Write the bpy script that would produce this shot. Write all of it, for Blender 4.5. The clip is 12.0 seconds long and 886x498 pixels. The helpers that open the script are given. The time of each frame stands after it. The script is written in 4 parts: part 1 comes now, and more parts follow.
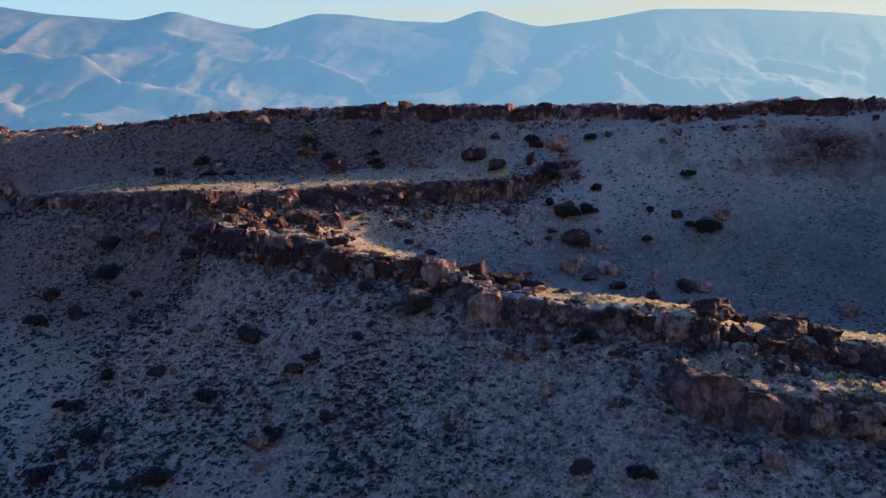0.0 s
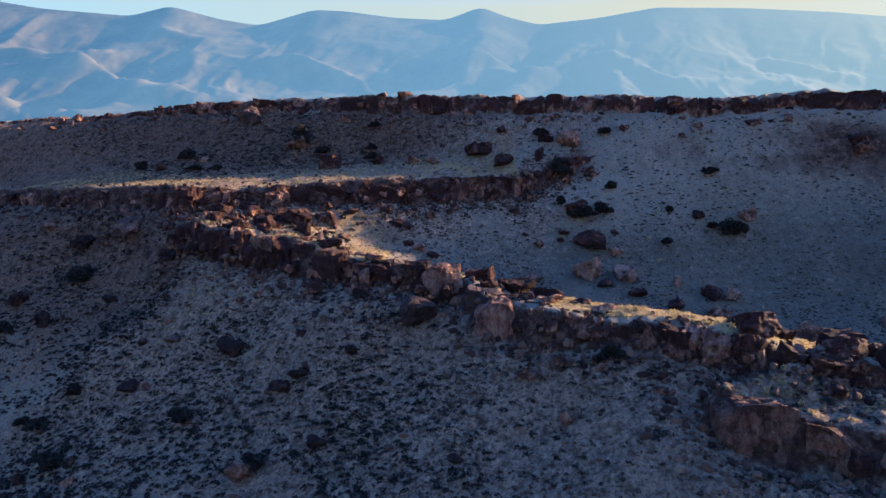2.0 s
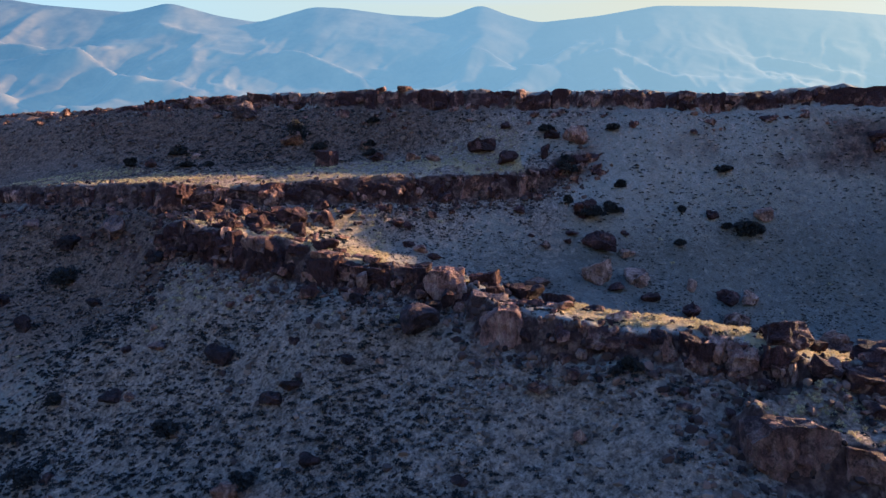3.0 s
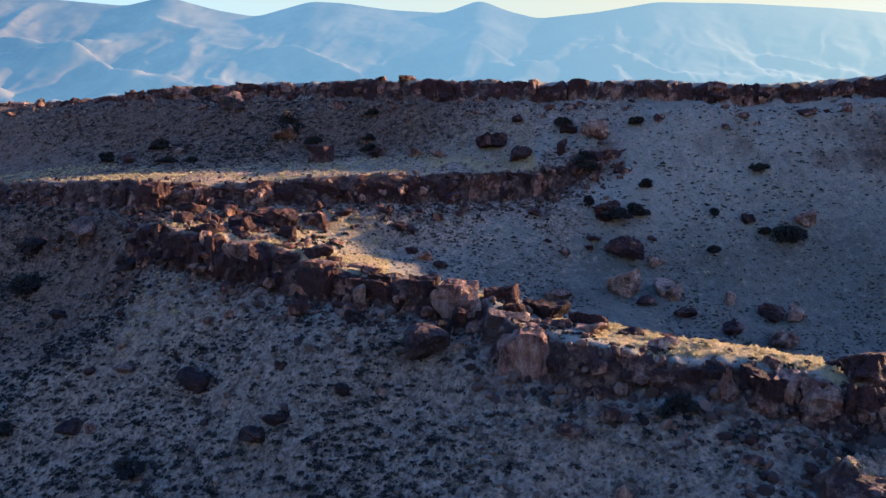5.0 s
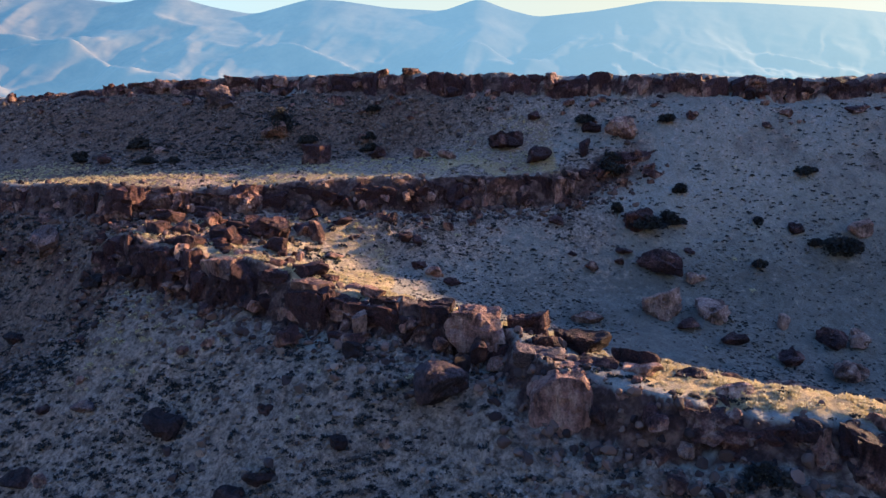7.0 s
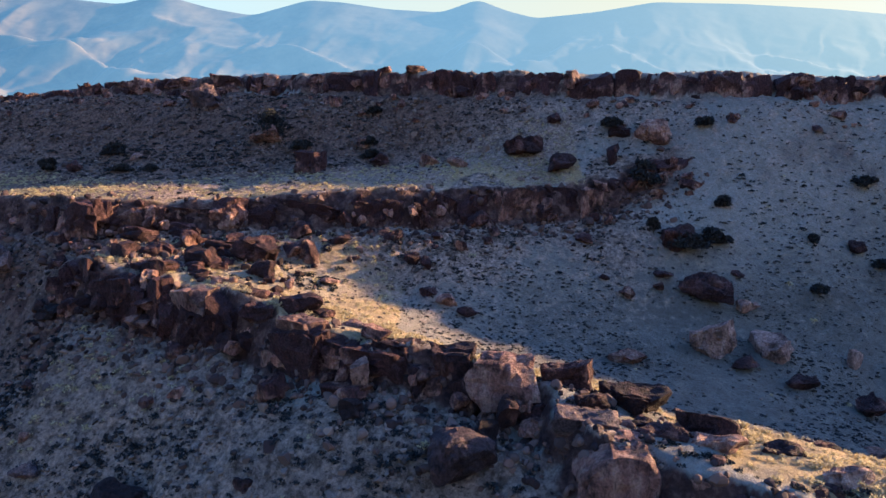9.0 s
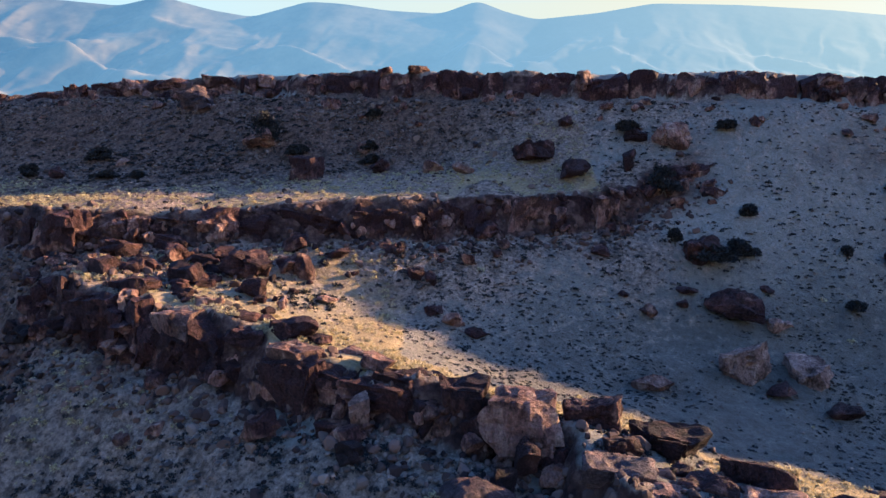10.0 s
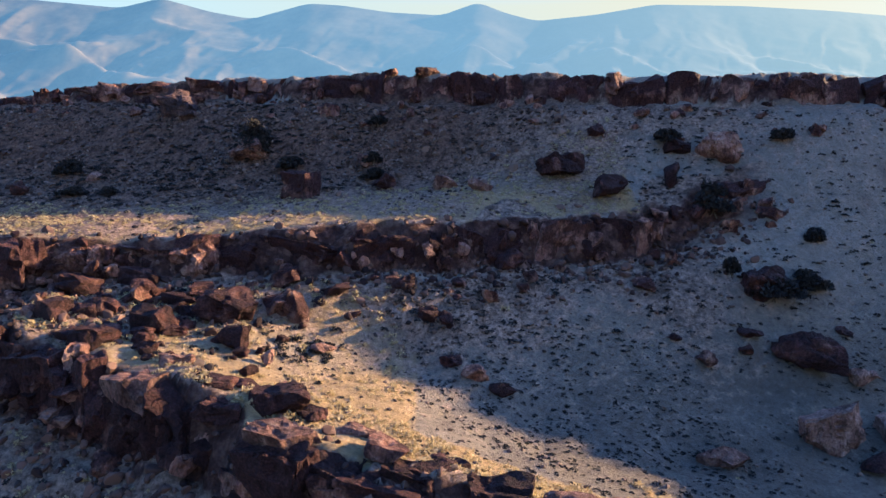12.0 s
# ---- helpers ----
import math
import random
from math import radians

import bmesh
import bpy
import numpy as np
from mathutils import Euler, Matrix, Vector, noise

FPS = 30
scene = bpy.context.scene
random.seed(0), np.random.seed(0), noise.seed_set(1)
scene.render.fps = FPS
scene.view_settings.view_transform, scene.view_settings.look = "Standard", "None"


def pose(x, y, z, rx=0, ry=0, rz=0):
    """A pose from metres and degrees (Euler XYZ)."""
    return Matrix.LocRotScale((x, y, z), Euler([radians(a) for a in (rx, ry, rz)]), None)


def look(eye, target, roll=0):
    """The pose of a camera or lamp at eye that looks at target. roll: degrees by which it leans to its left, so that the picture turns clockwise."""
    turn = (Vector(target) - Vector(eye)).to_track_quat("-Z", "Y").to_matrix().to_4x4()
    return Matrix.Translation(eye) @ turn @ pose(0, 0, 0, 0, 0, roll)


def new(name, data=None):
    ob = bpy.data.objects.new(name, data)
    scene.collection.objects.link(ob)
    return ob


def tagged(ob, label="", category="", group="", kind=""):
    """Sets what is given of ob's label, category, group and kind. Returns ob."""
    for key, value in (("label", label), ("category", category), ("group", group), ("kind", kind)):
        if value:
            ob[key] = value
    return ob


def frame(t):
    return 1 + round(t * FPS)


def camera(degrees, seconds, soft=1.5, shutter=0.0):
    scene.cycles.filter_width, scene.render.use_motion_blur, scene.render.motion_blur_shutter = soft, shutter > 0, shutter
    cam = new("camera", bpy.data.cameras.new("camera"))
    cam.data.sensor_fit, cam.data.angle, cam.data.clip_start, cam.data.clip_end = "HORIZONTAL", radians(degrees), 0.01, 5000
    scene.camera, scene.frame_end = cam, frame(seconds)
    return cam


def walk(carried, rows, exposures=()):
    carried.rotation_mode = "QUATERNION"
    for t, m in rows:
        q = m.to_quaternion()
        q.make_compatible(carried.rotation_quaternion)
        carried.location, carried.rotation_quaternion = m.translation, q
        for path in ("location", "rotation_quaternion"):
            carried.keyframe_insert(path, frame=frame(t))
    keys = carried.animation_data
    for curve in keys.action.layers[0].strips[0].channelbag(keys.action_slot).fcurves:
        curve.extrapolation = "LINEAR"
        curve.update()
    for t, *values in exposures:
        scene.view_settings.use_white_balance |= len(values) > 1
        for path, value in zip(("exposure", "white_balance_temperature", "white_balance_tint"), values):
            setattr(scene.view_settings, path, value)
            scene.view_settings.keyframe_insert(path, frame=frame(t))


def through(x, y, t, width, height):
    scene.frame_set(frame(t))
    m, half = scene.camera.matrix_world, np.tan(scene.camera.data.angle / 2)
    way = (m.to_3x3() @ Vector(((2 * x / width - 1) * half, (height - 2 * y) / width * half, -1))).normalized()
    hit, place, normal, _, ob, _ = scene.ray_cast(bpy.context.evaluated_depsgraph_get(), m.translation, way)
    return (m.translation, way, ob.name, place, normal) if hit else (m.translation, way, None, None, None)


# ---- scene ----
cam = camera(70.0, 12.0)
PATH = [
    (0, (-0.051, 0.014, 30.052), (-0.048, 19.921, 28.128), 0.03),
    (0.5, (-0.235, 1.958, 29.969), (-0.217, 21.865, 28.044), 0.10),
    (1, (-0.399, 3.997, 29.913), (-0.365, 23.903, 27.976), 0.17),
    (1.5, (-0.562, 6.116, 29.882), (-0.51, 26.019, 27.923), 0.26),
    (2, (-0.736, 8.301, 29.873), (-0.666, 28.203, 27.887), 0.34),
    (2.5, (-0.931, 10.543, 29.886), (-0.843, 30.441, 27.869), 0.42),
    (3, (-1.152, 12.83, 29.919), (-1.045, 32.724, 27.869), 0.50),
    (3.5, (-1.401, 15.154, 29.973), (-1.276, 35.044, 27.89), 0.57),
    (4, (-1.679, 17.507, 30.046), (-1.536, 37.394, 27.933), 0.64),
    (4.5, (-1.983, 19.883, 30.14), (-1.821, 39.767, 27.998), 0.70),
    (5, (-2.307, 22.276, 30.255), (-2.128, 42.157, 28.089), 0.76),
    (5.5, (-2.647, 24.681, 30.39), (-2.451, 44.561, 28.205), 0.80),
    (6, (-2.996, 27.096, 30.548), (-2.783, 46.974, 28.349), 0.84),
    (6.5, (-3.347, 29.516, 30.728), (-3.119, 49.392, 28.522), 0.87),
    (7, (-3.694, 31.938, 30.932), (-3.453, 51.814, 28.723), 0.89),
    (7.5, (-4.032, 34.361, 31.159), (-3.778, 54.237, 28.955), 0.90),
    (8, (-4.356, 36.781, 31.412), (-4.091, 56.658, 29.216), 0.91),
    (8.5, (-4.663, 39.196, 31.689), (-4.389, 59.075, 29.507), 0.90),
    (9, (-4.953, 41.605, 31.992), (-4.672, 61.485, 29.827), 0.89),
    (9.5, (-5.228, 44.005, 32.319), (-4.943, 63.887, 30.173), 0.88),
    (10, (-5.494, 46.393, 32.671), (-5.206, 66.278, 30.545), 0.85),
    (10.5, (-5.76, 48.767, 33.046), (-5.473, 68.654, 30.94), 0.83),
    (11, (-6.04, 51.123, 33.444), (-5.756, 71.012, 31.353), 0.80),
    (11.5, (-6.352, 53.458, 33.861), (-6.074, 73.347, 31.781), 0.77),
    (12, (-6.719, 55.766, 34.296), (-6.45, 75.656, 32.219), 0.75),
]
walk(cam, [(t, look(eye, target, roll)) for t, eye, target, roll in PATH], [(0, 1.99, 4750, 14), (2.5, 2.09, 4780, 14), (5.5, 2.33, 4880, 14), (9, 2.36, 4900, 14), (12, 2.28, 4920, 14)])

# ---- light ----
SUN_AZ, SUN_EL = 76.0, 17.5            # degrees clockwise from +y, degrees above the horizon
sun_to = Vector((math.sin(radians(SUN_AZ)) * math.cos(radians(SUN_EL)), math.cos(radians(SUN_AZ)) * math.cos(radians(SUN_EL)), math.sin(radians(SUN_EL))))
world = bpy.data.worlds.new("sky")
scene.world = world
world.use_nodes = True
wn = world.node_tree.nodes
sky = wn.new("ShaderNodeTexSky")
sky.sky_type, sky.sun_disc = "NISHITA", False
sky.sun_elevation, sky.sun_rotation = radians(SUN_EL), radians(SUN_AZ)
sky.air_density, sky.dust_density, sky.ozone_density, sky.altitude = 1.3, 4.0, 6.0, 800
wn["Background"].inputs["Strength"].default_value = 0.098
wl = world.node_tree.links
up = wn.new("ShaderNodeSeparateXYZ")
wl.new(wn.new("ShaderNodeTexCoord").outputs["Generated"], up.inputs[0])
haze = wn.new("ShaderNodeMapRange")                # dusty air pales the sky towards the horizon all round
haze.inputs["From Min"].default_value, haze.inputs["From Max"].default_value = 0.26, 0.40
haze.inputs["To Min"].default_value, haze.inputs["To Max"].default_value = 0.9, 0.0
wl.new(up.outputs["Z"], haze.inputs["Value"])
air = wn.new("ShaderNodeMix")
air.data_type = "RGBA"
wl.new(haze.outputs["Result"], air.inputs[0])
wl.new(sky.outputs["Color"], air.inputs[6])
glow = wn.new("ShaderNodeMix")                      # the dust is warmer on the sun's side
glow.data_type = "RGBA"
glow.inputs[6].default_value, glow.inputs[7].default_value = (1.5, 1.83, 1.41, 1), (2.19, 1.72, 0.69, 1)
east = wn.new("ShaderNodeMapRange")
east.inputs["From Min"].default_value, east.inputs["From Max"].default_value = -0.65, 0.35
wl.new(up.outputs["X"], east.inputs["Value"])
wl.new(east.outputs["Result"], glow.inputs[0])
wl.new(glow.outputs[2], air.inputs[7])
wl.new(air.outputs[2], wn["Background"].inputs["Color"])
sun = new("sun", bpy.data.lights.new("sun", "SUN"))
sun.data.energy, sun.data.angle, sun.data.color = 4.7, radians(0.6), (1.0, 0.60, 0.225)
sun.matrix_world = look(tuple(sun_to * 300), (0, 0, 0))


# ---- materials ----
def material(name, rough=0.9):
    m = bpy.data.materials.new(name)
    m.use_nodes = True
    b = m.node_tree.nodes["Principled BSDF"]
    b.inputs["Roughness"].default_value = rough
    b.inputs["Specular IOR Level"].default_value = 0.15
    return m, m.node_tree.nodes, m.node_tree.links, b


def noise_node(n, l, coord, scale, detail=6.0, rough=0.6):
    t = n.new("ShaderNodeTexNoise")
    t.inputs["Scale"].default_value, t.inputs["Detail"].default_value, t.inputs["Roughness"].default_value = scale, detail, rough
    l.new(coord, t.inputs["Vector"])
    return t.outputs["Fac"]


def ramp(n, l, fac, stops):
    r = n.new("ShaderNodeValToRGB")
    while len(r.color_ramp.elements) < len(stops):
        r.color_ramp.elements.new(0.5)
    for e, (p, c) in zip(r.color_ramp.elements, stops):
        e.position, e.color = p, (*c, 1.0)
    l.new(fac, r.inputs["Fac"])
    return r.outputs["Color"]


def mix(n, l, fac, a, b, blend="MIX"):
    m = n.new("ShaderNodeMix")
    m.data_type, m.blend_type = "RGBA", blend
    for value, slot in ((fac, 0), (a, 6), (b, 7)):
        if hasattr(value, "links"):
            l.new(value, m.inputs[slot])
        else:
            m.inputs[slot].default_value = value if slot == 0 else (*value, 1.0)
    return m.outputs[2]


def bump(n, l, b, height, strength, distance):
    k = n.new("ShaderNodeBump")
    k.inputs["Strength"].default_value, k.inputs["Distance"].default_value = strength, distance
    l.new(height, k.inputs["Height"])
    l.new(k.outputs["Normal"], b.inputs["Normal"])


def ground_material():
    m, n, l, b = material("desert_ground", 0.95)
    co = n.new("ShaderNodeTexCoord").outputs["Object"]
    big, mid = noise_node(n, l, co, 0.07, 5), noise_node(n, l, co, 0.9, 8, 0.68)
    fine, grit = noise_node(n, l, co, 2.6, 8, 0.75), noise_node(n, l, co, 11.0, 6, 0.7)
    soil = ramp(n, l, big, [(0.32, (0.195, 0.172, 0.146)), (0.5, (0.26, 0.229, 0.194)), (0.68, (0.215, 0.185, 0.154))])
    rubble = ramp(n, l, big, [(0.35, (0.222, 0.167, 0.135)), (0.65, (0.27, 0.20, 0.16))])
    iron = n.new("ShaderNodeAttribute")                 # the talus is redder than the rest
    iron.attribute_name = "talus"
    rubble = mix(n, l, iron.outputs["Fac"], rubble, (0.13, 0.083, 0.062))
    # Part of the bowl's shade is put into its soil colour.
    bowl_shade = n.new("ShaderNodeAttribute")
    bowl_shade.attribute_name = "bowl_shade"
    soil = mix(n, l, bowl_shade.outputs["Fac"], soil, mix(n, l, 1.0, soil, (0.56, 0.556, 0.55), "MULTIPLY"))
    thatch = n.new("ShaderNodeAttribute")
    thatch.attribute_name = "thatch"
    soil = mix(n, l, thatch.outputs["Fac"], soil, (0.33, 0.237, 0.122))
    zone = n.new("ShaderNodeAttribute")
    zone.attribute_name = "rubble"
    rim = n.new("ShaderNodeMath")
    rim.operation = "MULTIPLY_ADD"
    l.new(mid, rim.inputs[0])
    rim.inputs[1].default_value = 1.2
    l.new(zone.outputs["Fac"], rim.inputs[2])
    zone_mask = ramp(n, l, rim.outputs[0], [(0.75, (0, 0, 0)), (1.05, (1, 1, 1))])
    soil = mix(n, l, zone_mask, soil, rubble)
    litter = ramp(n, l, mid, [(0.36, (0.40, 0.38, 0.36)), (0.5, (0.95, 0.94, 0.92)), (0.66, (1.25, 1.22, 1.18))])
    stones = mix(n, l, 0.85, litter, ramp(n, l, fine, [(0.38, (0.28, 0.26, 0.25)), (0.5, (0.95, 0.94, 0.93)), (0.62, (1.5, 1.46, 1.42))]), "MULTIPLY")
    stones = mix(n, l, 0.6, stones, ramp(n, l, grit, [(0.35, (0.6, 0.58, 0.56)), (0.65, (1.3, 1.28, 1.25))]), "MULTIPLY")
    sand = mix(n, l, 0.7, ramp(n, l, fine, [(0.35, (0.74, 0.73, 0.72)), (0.48, (0.97, 0.96, 0.95)), (0.64, (1.14, 1.13, 1.12))]), ramp(n, l, mid, [(0.35, (0.70, 0.68, 0.67)), (0.65, (1.16, 1.15, 1.13))]), "MULTIPLY")
    sand = mix(n, l, 0.5, sand, ramp(n, l, grit, [(0.35, (0.72, 0.71, 0.70)), (0.65, (1.2, 1.19, 1.18))]), "MULTIPLY")
    col = mix(n, l, 1.0, soil, mix(n, l, zone_mask, sand, stones), "MULTIPLY")
    steep = n.new("ShaderNodeSeparateXYZ")
    l.new(n.new("ShaderNodeNewGeometry").outputs["Normal"], steep.inputs[0])
    scarp = n.new("ShaderNodeAttribute")                # near a cliff edge gentler slopes are bare rock too
    scarp.attribute_name = "scarp"
    bare = mix(n, l, scarp.outputs["Fac"], ramp(n, l, steep.outputs["Z"], [(0.40, (1, 1, 1)), (0.54, (0, 0, 0))]), ramp(n, l, steep.outputs["Z"], [(0.66, (1, 1, 1)), (0.82, (0, 0, 0))]))
    col = mix(n, l, bare, col, ramp(n, l, mid, [(0.36, (0.02, 0.011, 0.011)), (0.50, (0.066, 0.035, 0.029)), (0.66, (0.17, 0.104, 0.08))]))
    l.new(col, b.inputs["Base Color"])
    both = n.new("ShaderNodeMath")
    l.new(mid, both.inputs[0])
    l.new(fine, both.inputs[1])
    bump(n, l, b, both.outputs[0], 1.0, 0.4)
    return m


def rock_material(name, fresh_a, fresh_b, fresh_c, dark, brown, lo, hi, capped=0.0):
    """Broken rock under desert varnish. capped: how much the varnish keeps to the upper part of a block."""
    m, n, l, b = material(name, 0.8)
    info = n.new("ShaderNodeObjectInfo")
    move = n.new("ShaderNodeVectorMath")
    move.operation = "MULTIPLY_ADD"
    co = n.new("ShaderNodeTexCoord").outputs["Object"]
    l.new(info.outputs["Random"], move.inputs[0])
    move.inputs[1].default_value = (63.0, 41.0, 87.0)
    l.new(co, move.inputs[2])
    at = move.outputs["Vector"]
    stretch = n.new("ShaderNodeVectorMath")
    stretch.operation = "MULTIPLY"
    stretch.inputs[1].default_value = (1.0, 1.0, 0.35)
    l.new(at, stretch.inputs[0])
    big, mid, fine = noise_node(n, l, at, 0.5, 5, 0.62), noise_node(n, l, stretch.outputs["Vector"], 1.6, 6, 0.65), noise_node(n, l, at, 7.0, 8, 0.7)
    fresh = ramp(n, l, mid, [(0.36, fresh_a), (0.5, fresh_b), (0.64, fresh_c)])
    varnish = ramp(n, l, fine, [(0.3, dark), (0.7, brown)])
    mask = big
    if capped:
        z = n.new("ShaderNodeSeparateXYZ")
        l.new(co, z.inputs[0])
        k = n.new("ShaderNodeMath")
        k.operation = "MULTIPLY_ADD"
        l.new(z.outputs["Z"], k.inputs[0])
        k.inputs[1].default_value = capped
        l.new(big, k.inputs[2])
        mask = k.outputs[0]
    col = mix(n, l, ramp(n, l, mask, [(lo, (0, 0, 0)), (hi, (1, 1, 1))]), fresh, varnish)
    tone = ramp(n, l, info.outputs["Random"], [(0.0, (0.7, 0.68, 0.68)), (1.0, (1.3, 1.26, 1.22))])
    col = mix(n, l, 1.0, col, tone, "MULTIPLY")
    # Crevice shade is painted into the colour as scattered dark blotches.
    crevice_shade = noise_node(n, l, stretch.outputs["Vector"], 3.6, 7, 0.7)
    col = mix(n, l, 0.8, col, ramp(n, l, crevice_shade, [(0.36, (0.22, 0.2, 0.2)), (0.46, (0.95, 0.94, 0.93)), (0.66, (1.3, 1.28, 1.25))]), "MULTIPLY")
    l.new(mix(n, l, 0.6, col, ramp(n, l, fine, [(0.35, (0.35, 0.33, 0.32)), (0.65, (1.6, 1.57, 1.53))]), "MULTIPLY"), b.inputs["Base Color"])
    both = n.new("ShaderNodeMath")
    l.new(mid, both.inputs[0])
    l.new(fine, both.inputs[1])
    bump(n, l, b, both.outputs[0], 1.0, 0.3)
    return m


def plant_material(name, dark, light, through=0.0):
    """Leaves, or loose stones, each with its own tone. through: how much light passes the leaf."""
    m, n, l, b = material(name, 0.85)
    geo = n.new("ShaderNodeNewGeometry")
    col = ramp(n, l, geo.outputs["Random Per Island"], [(0.0, dark), (1.0, light)])
    l.new(col, b.inputs["Base Color"])
    if through:
        thin, both = n.new("ShaderNodeBsdfTranslucent"), n.new("ShaderNodeMixShader")
        l.new(col, thin.inputs["Color"])
        both.inputs[0].default_value = through
        l.new(b.outputs[0], both.inputs[1])
        l.new(thin.outputs[0], both.inputs[2])
        l.new(both.outputs[0], n["Material Output"].inputs["Surface"])
    return m


GROUND = ground_material()
ROCK = rock_material("red_rock", (0.15, 0.078, 0.06), (0.215, 0.122, 0.095), (0.30, 0.205, 0.16), (0.042, 0.023, 0.022), (0.11, 0.058, 0.048), 0.48, 0.60)
ROCK_DARK = rock_material("varnished_rock", (0.06, 0.027, 0.025), (0.09, 0.041, 0.036), (0.15, 0.084, 0.068), (0.016, 0.009, 0.011), (0.046, 0.022, 0.022), 0.37, 0.50)
ROCK_GREY = rock_material("purple_rock", (0.12, 0.07, 0.06), (0.17, 0.105, 0.09), (0.23, 0.16, 0.135), (0.045, 0.034, 0.04), (0.09, 0.066, 0.07), 0.40, 0.54)
ROCK_PALE = rock_material("tan_rock", (0.17, 0.10, 0.082), (0.235, 0.148, 0.122), (0.31, 0.215, 0.18), (0.06, 0.036, 0.032), (0.13, 0.078, 0.062), 0.50, 0.62)
CLIFF = rock_material("cliff_rock", (0.105, 0.049, 0.040), (0.18, 0.095, 0.075), (0.30, 0.195, 0.152), (0.022, 0.011, 0.013), (0.066, 0.030, 0.028), 0.49, 0.59, 0.05)
GREAT = rock_material("pink_tan_rock", (0.17, 0.085, 0.068), (0.255, 0.145, 0.116), (0.34, 0.224, 0.178), (0.035, 0.018, 0.018), (0.10, 0.052, 0.044), 0.60, 0.70, 0.05)
ROCK_PURPLE = rock_material("dark_purple_rock", (0.06, 0.036, 0.037), (0.085, 0.052, 0.051), (0.13, 0.083, 0.077), (0.02, 0.015, 0.019), (0.045, 0.031, 0.035), 0.40, 0.54)
ROCK_BLACK = rock_material("black_varnished_rock", (0.035, 0.018, 0.018), (0.055, 0.029, 0.027), (0.10, 0.06, 0.05), (0.011, 0.008, 0.010), (0.028, 0.016, 0.017), 0.37, 0.50)
FACE = rock_material("pink_face_rock", (0.125, 0.062, 0.052), (0.185, 0.104, 0.085), (0.25, 0.163, 0.132), (0.026, 0.014, 0.015), (0.09, 0.046, 0.04), 0.70, 0.80, 0.055)
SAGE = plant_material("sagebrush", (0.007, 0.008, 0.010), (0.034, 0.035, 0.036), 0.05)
STRAW = plant_material("dry_grass", (0.29, 0.225, 0.11), (0.50, 0.41, 0.24), 0.4)
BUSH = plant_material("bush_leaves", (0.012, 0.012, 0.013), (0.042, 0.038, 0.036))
STONE = plant_material("loose_stone", (0.014, 0.010, 0.010), (0.18, 0.132, 0.105))
RUBBLE = plant_material("broken_rock", (0.012, 0.007, 0.008), (0.135, 0.082, 0.064))
TALUS_ROCK = plant_material("talus_rock", (0.032, 0.019, 0.017), (0.20, 0.142, 0.112))
BARK = material("bark", 0.9)[0]
BARK.node_tree.nodes["Principled BSDF"].inputs["Base Color"].default_value = (0.10, 0.08, 0.065, 1)

# ---- the lie of the land: cliff edges and break lines ----
# Cliff edges run with the high ground on their left. Each vertex: x, y, height of the step.
RIM = [(190, 84, 2.88), (140, 91, 2.88), (122, 95, 2.88), (112, 97.5, 2.88), (104, 100.5, 2.88), (99.5, 106.5, 2.88), (92, 112.5, 2.88), (84, 116.3, 2.88), (74, 118.6, 3.02), (64, 120.2, 3.02), (55, 121, 2.88), (45, 121, 2.88), (32, 122.2, 3.02), (15, 127, 3.17), (-8, 132.5, 3.17), (-37, 140, 2.88), (-58, 144, 2.16), (-66, 146, 1.15), (-108, 153, 1.15), (-160, 165, 0.72)]
BENCH = [(25, 116.5, 0.0), (19, 114.3, 2.0), (12, 112.2, 3.6), (0, 110.7, 3.8), (-9, 108.8, 3.6), (-18, 108.2, 3.0), (-27, 107.7, 2.6), (-34, 106.6, 2.8), (-42, 106, 3.6), (-52, 111, 3.4), (-62, 116, 3.2), (-85, 130, 2.5), (-100, 142, 0.0)]
RIDGE = [(48, 55, 3.0), (33, 61, 2.2), (26, 63.7, 2.2), (20, 66.4, 2.2), (13, 69.2, 2.4), (8, 71.6, 3.2), (4.6, 73.8, 3.2), (3.2, 76.8, 2.4), (1.2, 80.2, 2.6), (-4, 82.8, 2.8), (-10, 84.8, 3.2), (-15, 87, 3.6), (-21, 89.8, 4.0), (-26, 92.2, 4.0), (-30.5, 94.4, 4.2), (-35, 96.7, 3.8), (-38, 99, 2.5), (-40, 101, 0.0)]
LEDGE = [(60, 44, 3.5), (40, 50, 3.6), (31, 53, 3.6), (25, 55.3, 3.8), (21.3, 58.4, 3.6), (21.5, 61, 0.8), (23, 63, 0.0)]
# Break lines of the ground between them: x, y, z.
PLATEAU = [(170, 120, 46), (110, 135, 46), (60, 160, 46.5), (0, 170, 47.5), (-60, 180, 47), (-130, 200, 44)]
RIM_TOP = [(190.3, 85.9, 45.5), (140.3, 92.9, 45.5), (122.3, 96.9, 45.5), (112.3, 99.4, 45.5), (104.9, 102.3, 45.6), (100.4, 108.3, 45.8), (92.9, 114.3, 46), (84.3, 118.2, 46.2), (74.3, 120.5, 46.6), (64.3, 122.1, 46.4), (55.3, 122.9, 45.8), (45.3, 122.9, 45.4), (32.3, 124.1, 45.9), (15.3, 128.9, 46.3), (-8, 134, 46.9), (-37, 141.5, 47.2), (-58, 145.5, 46.3), (-66, 147.5, 44.7), (-108, 154.5, 43)]
